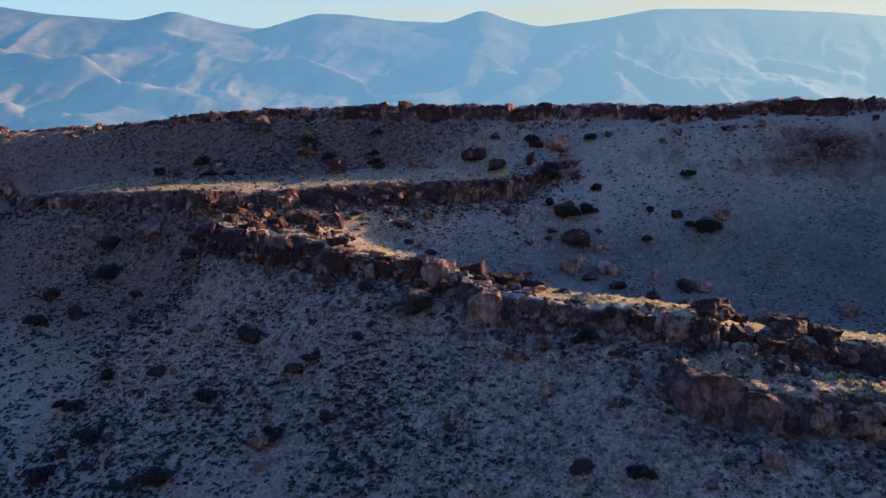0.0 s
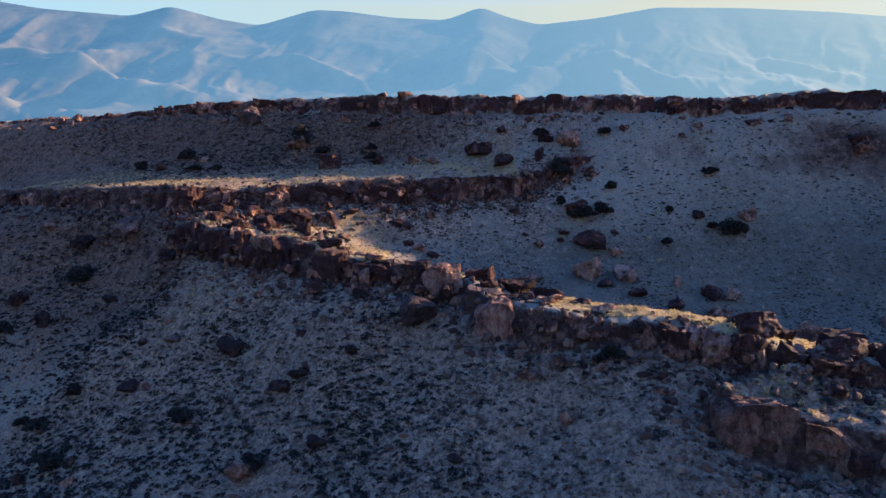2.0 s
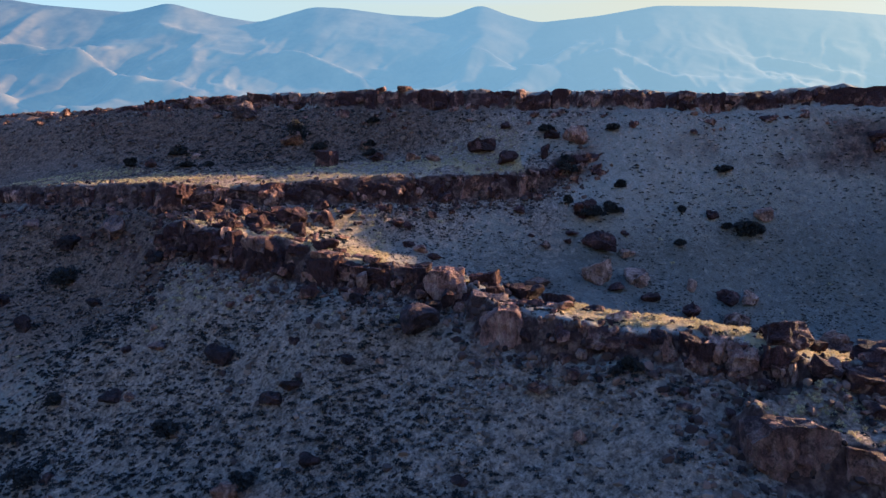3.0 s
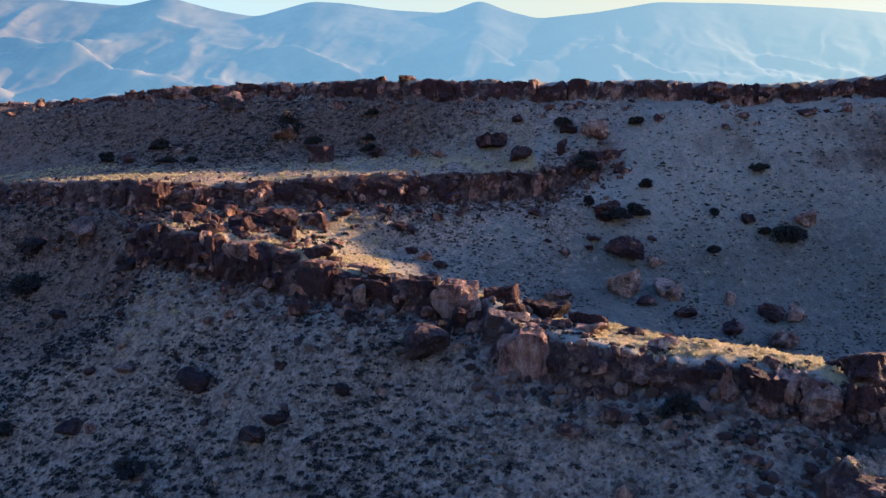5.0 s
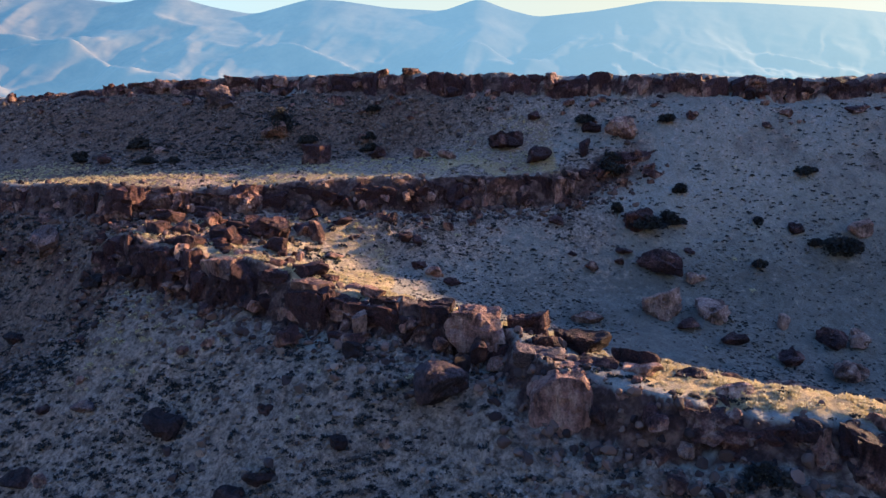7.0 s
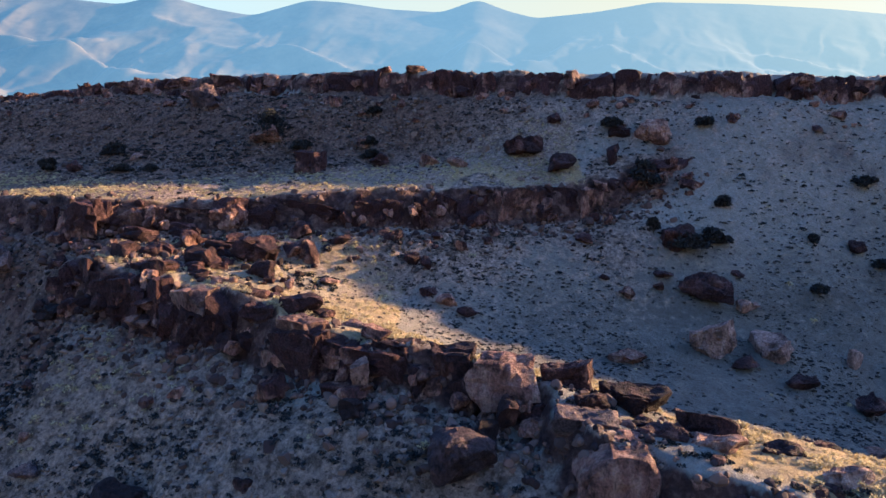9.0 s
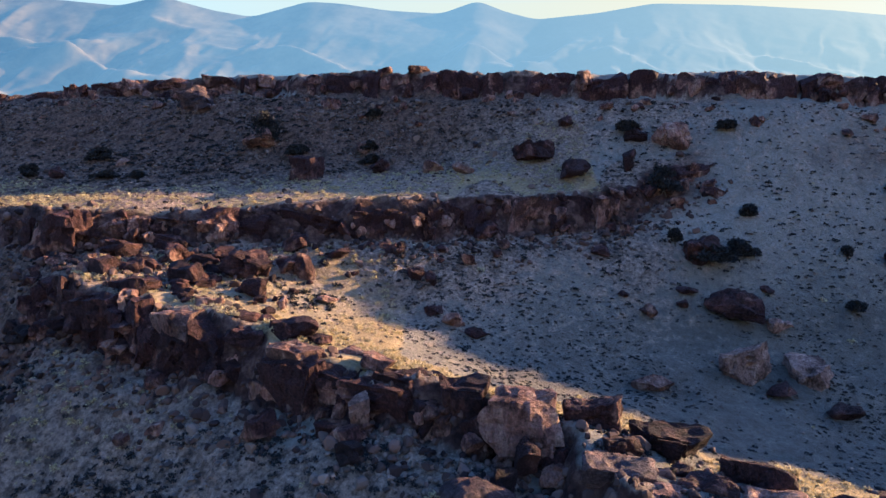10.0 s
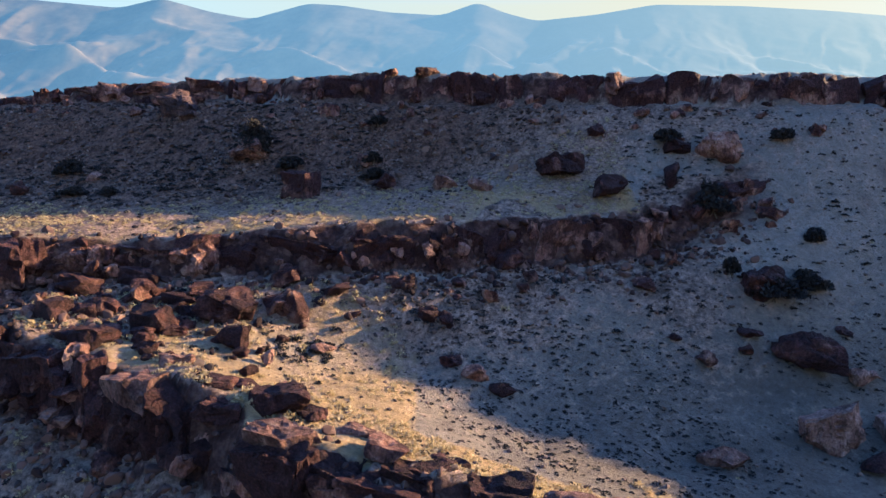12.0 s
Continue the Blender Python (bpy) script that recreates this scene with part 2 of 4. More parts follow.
RIM_FOOT = [(189.6, 81.4, 41.5), (139.6, 88.4, 41.5), (121.6, 92.4, 41.5), (111.6, 94.9, 41.5), (102.8, 98.1, 41.6), (98.3, 104.1, 41.8), (90.8, 110.1, 42.0), (83.6, 113.7, 42.2), (73.6, 116.0, 42.6), (63.6, 117.6, 42.4), (54.6, 118.4, 41.8), (44.6, 118.4, 41.4), (31.6, 119.6, 41.9), (14.6, 124.4, 42.3), (-8, 130.5, 43.5), (-37, 138, 44.1), (-58, 142, 44.1), (-66, 144, 43.6), (-108, 151, 42.6)]
TALUS = [(150, 79, 31), (112, 88, 31), (98, 93, 31.5), (90, 103, 32), (80, 109, 32.5), (67, 113, 33), (56, 113.3, 33.4), (47, 112, 32.6), (40, 113, 32.4), (27, 111.5, 30.6), (21.5, 118, 36.9), (5, 119.5, 35.5), (-5, 124, 35.5), (-28, 127.5, 37.5), (-50, 131.5, 35.7), (-75, 137, 35)]
BENCH_BACK = [(15, 115.5, 33.7), (8, 116, 33.8), (-4, 117, 33.5), (-20, 119.5, 32.9), (-40, 121, 31.9), (-62, 126, 31.4), (-90, 138, 30.9)]
BENCH_TOP = [(12, 113.2, 31.6), (0, 111.7, 31.3), (-9, 109.8, 31), (-18, 109.2, 30.4), (-27, 108.7, 29.8), (-42, 107, 29.3), (-52, 112, 29.2), (-62, 117, 29), (-85, 131, 28.6)]
BENCH_FOOT = [(18, 108.3, 27.6), (12, 109.7, 27.4), (0, 108.2, 26.7), (-9, 106.2, 26.3), (-18, 105.2, 25.8), (-27, 104.3, 25.6), (-33, 103.6, 25.4), (-43, 103.5, 25), (-54, 108, 25), (-64, 113, 24.7), (-87, 127, 24.5)]
BOWL_BACK = [(120, 77, 22), (95, 87, 22), (80, 98, 22.5), (65, 104.5, 24), (54.5, 104.9, 24), (46, 104.8, 22.2), (34, 105.5, 23.8), (26, 106.5, 24.6), (18, 103, 21.8), (6, 103, 22), (-5, 101, 21.3), (-14, 102, 22.9), (-22, 101, 24.3), (-31, 99.6, 24.4)]
BOWL = [(120, 62, 12), (85, 76, 12), (60, 89, 12), (45, 90, 12.2), (34, 91, 13.6), (26, 92.4, 15.3), (16, 92.2, 16.3), (8, 93, 17.2), (-1, 95, 18.6), (-6, 94, 19.7), (-12, 93, 21.1), (-20, 94, 23)]
CREST = [(60, 58, 13.6), (37, 69, 14.8), (24, 76, 15.8), (21, 77.5, 16.1), (12, 79.5, 17.1), (9, 82, 17.3), (4.5, 82.6, 18.4), (1, 83.6, 19.0), (-5, 86, 19.7), (-12, 88.6, 21.2), (-20, 91.8, 22.9), (-29, 95.8, 23.7), (-34, 98, 24), (-37.5, 101, 24.6)]
RIDGE_TOP = [(33, 62.5, 16.0), (26, 65.2, 16.9), (20, 67.9, 17.3), (13, 70.6, 17.5), (8.5, 72.8, 17.6), (5.5, 75.2, 17.8), (4.4, 78.6, 18.2), (8, 77.5, 17.5)]
RIDGE_FOOT = [(33, 60.2, 13.3), (26, 62.4, 13.9), (20, 65, 14.1), (12, 67.8, 14.1), (6.5, 70, 13.6), (2.5, 72.6, 13.8), (0.6, 77, 16.2), (-4, 80.2, 17), (-10.5, 82.4, 17.3), (-16, 84.6, 17.4), (-23, 88, 17.8), (-31, 92.3, 19.2), (-36, 95, 19.8), (-40, 98, 20.6)]
LEDGE_TOP = [(50, 48.5, 12.5), (33, 55, 12.7), (25, 58.6, 12.3)]
SLOPE = [(30, 50, 8.4), (21, 54, 8.8), (17, 58, 10), (10, 63.5, 8.9), (6.5, 67, 11), (-5, 75, 11.3), (-10.5, 76.5, 14), (-17, 75, 8.6), (-26, 82.5, 10.5), (-42, 89, 11.6), (-40, 95, 14), (-49, 104.5, 20.5), (-59, 109, 19.5)]
FOOT = [(22, 45, 3.5), (0, 58, 3), (-20.5, 67, 1.2), (-38, 82, 5), (-44, 76.5, -0.8), (-53, 82.5, -1.8), (-57, 96, 10.2), (-75, 105, 10)]
VALLEY = [(40, 20, -4), (0, 35, -9), (-40, 50, -11), (-80, 75, -12), (-120, 120, -6)]


def along(line, step=4.0):
    """Points at even steps along a line."""
    out = []
    for a, b in zip(line, line[1:]):
        k = max(1, round(math.dist(a[:2], b[:2]) / step))
        out += [[u + (v - u) * i / k for u, v in zip(a, b)] for i in range(k)]
    return np.array(out + [list(line[-1])])


def edge_field(line, x, y):
    """Signed distance from a cliff edge (positive on the high side), and its step there."""
    best, side, height = np.full(x.shape, 1e9), np.ones(x.shape), np.zeros(x.shape)
    for (ax, ay, ah), (bx, by, bh) in zip(line, line[1:]):
        dx, dy = bx - ax, by - ay
        u = np.clip(((x - ax) * dx + (y - ay) * dy) / (dx * dx + dy * dy), 0, 1)
        ox, oy = x - ax - u * dx, y - ay - u * dy
        d, s = np.hypot(ox, oy), np.where(dx * oy - dy * ox > 0, -1.0, 1.0)
        near = d < best - 1e-9
        best, side, height = np.where(near, d, best), np.where(near, s, side), np.where(near, ah + (bh - ah) * u, height)
    return best * side, height


def lattice(x, y, seed):
    """Smooth value noise, about -1 to 1."""
    table = np.random.default_rng(seed).uniform(-1, 1, (256, 256))
    xi, yi = np.floor(x).astype(int), np.floor(y).astype(int)
    fx, fy = x - xi, y - yi
    fx, fy = fx * fx * (3 - 2 * fx), fy * fy * (3 - 2 * fy)
    v = lambda i, j: table[(xi + i) % 256, (yi + j) % 256]
    return (v(0, 0) * (1 - fx) + v(1, 0) * fx) * (1 - fy) + (v(0, 1) * (1 - fx) + v(1, 1) * fx) * fy


def rubble_zone(x, y):
    """How stony the ground is: most below the cliffs."""
    d = np.zeros(np.shape(x))
    x, y = x + 4 * lattice(x / 7, y / 7, 45), y + 4 * lattice(x / 7, y / 7, 46)
    for line, reach in ((RIM, 12 + 20 * np.clip((5 - x) / 40, 0, 1)), (BENCH, 5 + 11 * np.clip((-32 - x) / 8, 0, 1)), (RIDGE, 24.0), (LEDGE, 8.0)):
        e, h = edge_field(line, x, y)
        share = np.where(e < 0.5, np.exp(np.minimum(e, 0) / reach), 0) * np.clip(h / (0.9 if line is RIM else 2.5), 0, 1)
        if line is RIM:                                    # the bench and its cliff stop the talus
            share = share * (1 - np.clip((4 - edge_field(BENCH, x, y)[0]) / 6, 0, 1) * np.clip((27 - x) / 10, 0, 1)) * (1 - 0.75 * np.clip((x - 6) / 22, 0, 1))
        d = np.maximum(d, share)
    return np.maximum(d, 0.9 * np.exp(-np.square((x + 42) / 13) - np.square((y - 97) / 9)))


def steps(x, y):
    """What the four cliffs add to the ground."""
    total = 0
    rag = 0.7 * lattice(x * 0.45, y * 0.45, 3) + 0.35 * lattice(x * 1.1, y * 1.1, 4)
    for line in (RIM, BENCH, RIDGE, LEDGE):
        d, h = edge_field(line, x, y)
        s = np.clip((d + rag + 0.9) / 1.5, 0, 1)
        total = total + h * s * s * (3 - 2 * s) * np.exp(-np.square(np.maximum(d, 0) / 14))
    return total


KNOTS = np.concatenate([along(k) for k in (PLATEAU, RIM_TOP, RIM_FOOT, TALUS, BENCH_BACK, BENCH_TOP, BENCH_FOOT, BOWL_BACK, BOWL, CREST, RIDGE_TOP, RIDGE_FOOT, LEDGE_TOP, SLOPE, FOOT, VALLEY)])


def kernel(r):
    return r * r * np.log(r + 1e-6)


def fit_base():
    xy, z = KNOTS[:, :2] / 50, KNOTS[:, 2] - steps(KNOTS[:, 0], KNOTS[:, 1])
    k = kernel(np.linalg.norm(xy[:, None] - xy[None], axis=2)) + 0.003 * np.eye(len(xy))
    p = np.c_[np.ones(len(xy)), xy]
    a = np.block([[k, p], [p.T, np.zeros((3, 3))]])
    return xy, np.linalg.solve(a, np.r_[z, 0, 0, 0])


BASE_XY, BASE_W = fit_base()


def land(x, y, rough=True):
    """Height of the ground."""
    shape = np.shape(x)
    x, y = np.ravel(np.asarray(x, float)), np.ravel(np.asarray(y, float))
    z = np.empty(len(x))
    for i in range(0, len(x), 20000):
        q = np.c_[x[i:i + 20000], y[i:i + 20000]]
        c = np.clip(q, (-140, 15), (115, 185)) / 50
        z[i:i + 20000] = kernel(np.linalg.norm(c[:, None] - BASE_XY[None], axis=2)) @ BASE_W[:-3] + np.c_[np.ones(len(c)), c] @ BASE_W[-3:]
    z += steps(x, y)
    away = np.clip(np.maximum(np.abs(x + 12) - 130, np.maximum(y - 190, 10 - y)) / 250, 0, 1)
    z = z * (1 - away) + away * np.where(y > 100, 18.0, -12.0)
    if rough:
        near = np.zeros(len(x))
        for line in (RIM, BENCH, RIDGE, LEDGE):
            d, h = edge_field(line, x, y)
            near = np.maximum(near, np.exp(-np.square((d + 0.5) / 1.8)) * np.clip(h / 2, 0, 1) * (0.3 if line in (BENCH, RIM) else 1.0))
        stony_part = rubble_zone(x, y)
        z += stony_part * (0.24 * lattice(x / 1.1, y / 1.1, 47) + 0.22 * np.abs(lattice(x / 0.6, y / 0.6, 48)))
        z += near * (0.55 * lattice(x / 1.4, y / 1.4, 8) + 0.35 * lattice(x / 0.6, y / 0.6, 9))
        back = edge_field(BENCH, x, y)[0]                  # the bench is smooth
        calm = 1 - 0.75 * np.clip((back - 0.5) / 2, 0, 1) * np.clip((16 - back) / 5, 0, 1) * np.clip((14 - x) / 6, 0, 1)
        z += calm * (0.35 * lattice(x / 5, y / 5, 5) + 0.16 * lattice(x / 1.7, y / 1.7, 6) + 0.08 * lattice(x / 0.7, y / 0.7, 7))
    return z.reshape(shape)


def spread(lo, hi, step, far, growth=1.25):
    inner = list(np.arange(lo, hi + step / 2, step))
    out, d = [], step
    v = hi
    while v < far:
        d *= growth
        v += d
        out.append(v)
    back, d, v = [], step, lo
    while v > -far:
        d *= growth
        v -= d
        back.append(v)
    return np.array(back[::-1] + inner + out)


def grid_mesh(name, x, y, z):
    """A sheet over rows of x, y, z arrays."""
    r, c = z.shape
    i = np.arange(r * c).reshape(r, c)
    faces = np.stack([i[:-1, :-1], i[:-1, 1:], i[1:, 1:], i[1:, :-1]], -1).reshape(-1, 4)
    return raw_mesh(name, np.stack([x, y, z], -1).reshape(-1, 3), faces)


def raw_mesh(name, verts, faces, smooth=True):
    me = bpy.data.meshes.new(name)
    faces = np.asarray(faces)
    n, k = faces.shape
    me.vertices.add(len(verts))
    me.vertices.foreach_set("co", np.asarray(verts, np.float32).ravel())
    me.loops.add(n * k)
    me.loops.foreach_set("vertex_index", faces.astype(np.int32).ravel())
    me.polygons.add(n)
    me.polygons.foreach_set("loop_start", np.arange(0, n * k, k, dtype=np.int32))
    me.polygons.foreach_set("use_smooth", np.full(n, smooth))
    me.update(calc_edges=True)
    me.validate()
    return me


gx, gy = np.meshgrid(spread(-100, 80, 0.38, 3800), spread(38, 152, 0.38, 3800))
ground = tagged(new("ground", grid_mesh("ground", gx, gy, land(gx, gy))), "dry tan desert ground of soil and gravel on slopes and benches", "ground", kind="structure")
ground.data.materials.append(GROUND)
ground.data.attributes.new("rubble", "FLOAT", "POINT").data.foreach_set("value", rubble_zone(gx, gy).ravel().astype(np.float32))

# ---- far mountains ----
# Skyline: tangent of the bearing from +y, tangent of the rise.
SKYLINE = [(-1.2, 0.22), (-0.70, 0.282), (-0.61, 0.268), (-0.477, 0.258), (-0.415, 0.273), (-0.34, 0.254), (-0.28, 0.245), (-0.196, 0.269), (-0.146, 0.267), (-0.075, 0.258), (0.005, 0.255), (0.059, 0.275), (0.10, 0.26), (0.148, 0.249), (0.24, 0.26), (0.327, 0.276), (0.46, 0.276), (0.6, 0.271), (0.70, 0.264), (1.2, 0.23)]


# Shelves on the mountain side: bearing, share of the way up, half width, half depth, metres.
SHELVES = [(-0.22, 0.72, 0.05, 0.035, 45), (-0.15, 0.66, 0.06, 0.03, 40), (0.06, 0.70, 0.05, 0.03, 42), (0.10, 0.63, 0.06, 0.03, 36), (-0.62, 0.72, 0.09, 0.035, 48), (-0.55, 0.60, 0.10, 0.03, 42), (-0.45, 0.53, 0.10, 0.03, 34), (-0.40, 0.86, 0.05, 0.03, 30), (0.33, 0.66, 0.09, 0.03, 34), (0.55, 0.72, 0.10, 0.03, 34), (-0.68, 0.45, 0.12, 0.03, 34)]


def mountains():
    u, r = np.meshgrid(np.linspace(-1.15, 1.15, 640), np.linspace(0, 1, 200))
    su, sz = np.array(SKYLINE).T
    y = 1900 + 1600 * r
    x = u * y
    crest = np.interp(u, su, sz)
    smooth = sum(np.interp(u + d, su, sz) for d in np.linspace(-0.2, 0.2, 21)) / 21
    crest = sum(np.interp(u + d, su, sz) for d in np.linspace(-0.012, 0.012, 7)) / 7 - smooth
    shift = 150 * lattice(x / 500, y / 500, 11) + 60 * lattice(x / 180, y / 180, 12)
    spur = 0
    for a, s, seed in ((1.0, 420, 13), (0.34, 190, 14), (0.15, 85, 15), (0.07, 40, 16), (0.02, 18, 17)):
        n = lattice((x + shift - 0.5 * y) / s, (y + 0.25 * x) / (1.7 * s), seed)
        spur = spur + a * (0.8 - 1.6 * np.sqrt(n * n + 0.03))
    wander = 0.05 * lattice(x / 260, y / 260, 18)
    for bu, br, wu, wr, h in SHELVES:
        slant = r - br + 0.35 * (u - bu) + wander
        spur = spur + h / 60 * np.exp(-np.square((u - bu) / wu) - np.square(slant / wr))
    low = 0.30 * r + 0.70 * r ** 1.7
    z = 20 + 3500 * (smooth * low * (1 - 0.05 * (1 - r)) + crest * r ** 5) + 78 * spur * np.clip(r * 2.5, 0.12, 1) * np.clip((1 - r) * 3.5, 0, 1)
    return grid_mesh("mountain_range", x, y, z)


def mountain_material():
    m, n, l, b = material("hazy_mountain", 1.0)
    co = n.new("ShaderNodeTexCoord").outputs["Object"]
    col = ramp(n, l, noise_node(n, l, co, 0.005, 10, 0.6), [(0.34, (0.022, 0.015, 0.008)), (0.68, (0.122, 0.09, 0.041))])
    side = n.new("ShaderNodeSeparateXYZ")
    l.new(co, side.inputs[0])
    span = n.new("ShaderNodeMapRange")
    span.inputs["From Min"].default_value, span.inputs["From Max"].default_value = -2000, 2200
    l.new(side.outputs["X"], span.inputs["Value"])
    # Haze is painted as a blue-green glow, stronger to the right.
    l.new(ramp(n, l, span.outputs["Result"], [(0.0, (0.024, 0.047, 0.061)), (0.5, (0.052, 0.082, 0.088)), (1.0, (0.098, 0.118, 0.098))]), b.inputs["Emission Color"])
    # The same painted haze dims the range's own colour to the right.
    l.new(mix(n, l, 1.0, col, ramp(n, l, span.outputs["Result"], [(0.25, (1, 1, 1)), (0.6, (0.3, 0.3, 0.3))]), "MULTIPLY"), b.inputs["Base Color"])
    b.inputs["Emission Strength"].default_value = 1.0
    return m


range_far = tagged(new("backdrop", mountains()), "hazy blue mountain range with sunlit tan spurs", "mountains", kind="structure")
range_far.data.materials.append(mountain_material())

# ---- rocks ----
def lattice3(p, scale, seed):
    """Smooth value noise in space, about -1 to 1."""
    t = np.random.default_rng(seed).uniform(-1, 1, (64, 64, 64))
    q = p * scale + 31.7
    i = np.floor(q).astype(int)
    f = q - i
    f = f * f * (3 - 2 * f)
    out = 0
    for a in (0, 1):
        for b in (0, 1):
            for c in (0, 1):
                w = (f[:, 0] if a else 1 - f[:, 0]) * (f[:, 1] if b else 1 - f[:, 1]) * (f[:, 2] if c else 1 - f[:, 2])
                out = out + w * t[(i[:, 0] + a) % 64, (i[:, 1] + b) % 64, (i[:, 2] + c) % 64]
    return out


def ball(level):
    bm = bmesh.new()
    bmesh.ops.create_icosphere(bm, subdivisions=level, radius=1.0)
    v = np.array([p.co[:] for p in bm.verts])
    f = np.array([[p.index for p in q.verts] for q in bm.faces])
    bm.free()
    return v, f


BALLS = {k: ball(k) for k in (1, 2, 3, 4)}


def rock_mesh(name, size, seed, boxy=0.0, level=3, facets=11, rough=0.09):
    """A broken, faceted stone of the given width, depth and height, its foot at z = 0."""
    rng = np.random.default_rng(seed)
    v, f = BALLS[level]
    v = v * 1.25
    cuts = [(n / np.linalg.norm(n), rng.uniform(0.62, 0.98)) for n in rng.normal(size=(facets, 3))]
    if boxy:
        for axis in range(3):
            for sign in (-1, 1):
                n = np.zeros(3)
                n[axis] = sign
                n += rng.normal(size=3) * 0.16 * (2 - boxy)
                cuts.append((n / np.linalg.norm(n), rng.uniform(0.62, 0.78)))
    for n, d in cuts:
        over = v @ n - d
        v = v - np.maximum(over, 0)[:, None] * n
    v = v / np.abs(v).max(0)
    s = np.array(size) / 2
    off = rng.uniform(0, 40, 3)
    w = v * s
    grain = lattice3(w + off, 0.9, 21) * 1.8 + 1.2 * lattice3(w + off, 2.1, 22) + 0.7 * lattice3(w + off, 5.0, 23)
    crack = np.abs(lattice3(w * (1, 1, 0.4) + off, 0.8, 24))
    grain = grain - 3.0 * np.exp(-np.square(crack / 0.09)) + 0.8 * np.floor(2.0 * lattice3(w + off, 0.6, 25))
    w = w + v / (np.linalg.norm(v, axis=1)[:, None] + 1e-6) * (grain * rough * min(s.min() * 1.3, 1.4))[:, None]
    w[:, 2] += s[2]
    return raw_mesh(name, w, f, smooth=False)


def part(name, mesh, mat, parent, label=""):
    ob = new(name, mesh)
    if not mesh.materials:
        mesh.materials.append(mat)
    ob.parent = parent
    return tagged(ob, label)


# Lone boulders by look: x, y, width, height.
PURPLE = [(-33.8, 84.6, 2.2, 0.9), (-38.5, 133.8, 4.6, 3.2), (-48.5, 103.1, 5.0, 4.1), (-63.8, 110.2, 2.9, 1.4)]
BOWL_DARK = [(20.6, 105.8, 3.9, 2.6), (-11.0, 108.1, 2.1, 1.0), (-9.0, 105.5, 2.3, 1.0), (-14.5, 104.4, 2.6, 1.0), (-7.1, 103.2, 1.9, 1.3), (-5.8, 102.9, 1.1, 1.4), (-5.5, 99.7, 1.9, 1.3), (-1.8, 98.2, 1.9, 0.9), (0.0, 108.7, 2.8, 1.7), (21.8, 100.8, 5.4, 2.6), (22.0, 93.6, 2.3, 1.2), (25.9, 91.8, 3.1, 1.0), (30.4, 89.4, 2.6, 1.6), (36.8, 93.6, 2.8, 1.9), (39.7, 106.9, 2.1, 1.2), (17.1, 102.2, 1.7, 0.8), (18.0, 103.4, 1.9, 0.6), (25.7, 104.2, 1.4, 0.6), (11.9, 103.2, 1.2, 0.6)]
SLOPE_DARK = [(-40.2, 97.6, 2.1, 1.5), (-1.6, 77.6, 2.0, 2.8), (-25.5, 80.8, 3.3, 2.3), (-16.5, 78.6, 1.4, 1.2), (-10.2, 80.3, 1.8, 2.1), (-37.8, 81.3, 2.8, 1.7), (-15.8, 74.4, 2.4, 1.2), (-37.9, 85.8, 1.2, 0.9), (-10.5, 74.7, 1.4, 0.8), (-56.5, 106.2, 4.6, 2.8), (-63.7, 100.9, 3.0, 3.0), (-56.4, 95.2, 2.3, 3.1), (-39.0, 96.5, 2.9, 1.9), (-47.7, 96.9, 3.0, 1.5), (-17.8, 73.8, 3.0, 1.6), (-41.0, 74.3, 1.6, 1.4), (-47.0, 74.4, 1.6, 1.8), (-12.7, 67.1, 2.3, 1.6), (0.6, 62.1, 1.6, 0.8), (12.2, 53.2, 2.3, 1.3)]
BENCH_DARK = [(-53.0, 126.2, 2.6, 1.6), (-11.7, 119.8, 2.3, 1.7), (5.7, 117.9, 4.6, 2.3), (9.7, 114.7, 3.5, 1.9), (17.7, 118.5, 3.0, 1.3), (15.9, 115.7, 1.7, 2.2), (-1.3, 129.5, 2.3, 1.5)]
SADDLE_DARK = [(-34.0, 103.3, 3.3, 1.7), (-28.5, 94.9, 2.6, 1.2), (-26.2, 97.9, 3.3, 1.9), (-21.7, 100.1, 4.0, 2.4), (-26.0, 102.4, 2.5, 0.9), (-19.9, 97.1, 1.9, 1.7), (-30.2, 105.3, 2.8, 1.0), (-30.7, 100.4, 2.2, 1.2), (-33.4, 98.9, 2.5, 1.3), (-18.9, 90.2, 2.1, 0.7), (-15.2, 88.7, 3.8, 1.2), (37.3, 59.6, 2.4, 1.6)]
RED = [(-3.6, 98.9, 2.2, 1.2), (11.7, 92.8, 3.1, 1.2), (35.6, 88.6, 3.7, 1.6), (-35.6, 81.0, 1.4, 1.0), (-35.2, 86.8, 1.1, 0.8), (-7.1, 74.9, 0.8, 0.7), (-27.4, 125.6, 3.9, 2.2), (-14.8, 124.8, 1.8, 1.3), (-5.4, 119.2, 2.4, 1.6), (-2.4, 116.8, 2.4, 1.3), (21.2, 117.0, 3.9, 3.7), (13.8, 101.6, 1.6, 1.1), (-17.5, 96.0, 1.1, 0.8), (-14.6, 99.4, 1.8, 0.6), (-20.0, 66.5, 2.6, 2.1), (10.5, 62.3, 1.4, 1.2), (40.4, 76.3, 4.1, 2.6)]
RED_BLOCK = [(-40.7, 104.1, 4.6, 3.9), (-38.6, 105.4, 1.8, 3.0), (-26.2, 106.6, 3.6, 3.0), (28.2, 64.2, 3.7, 2.0), (34.4, 60.9, 3.2, 1.9)]
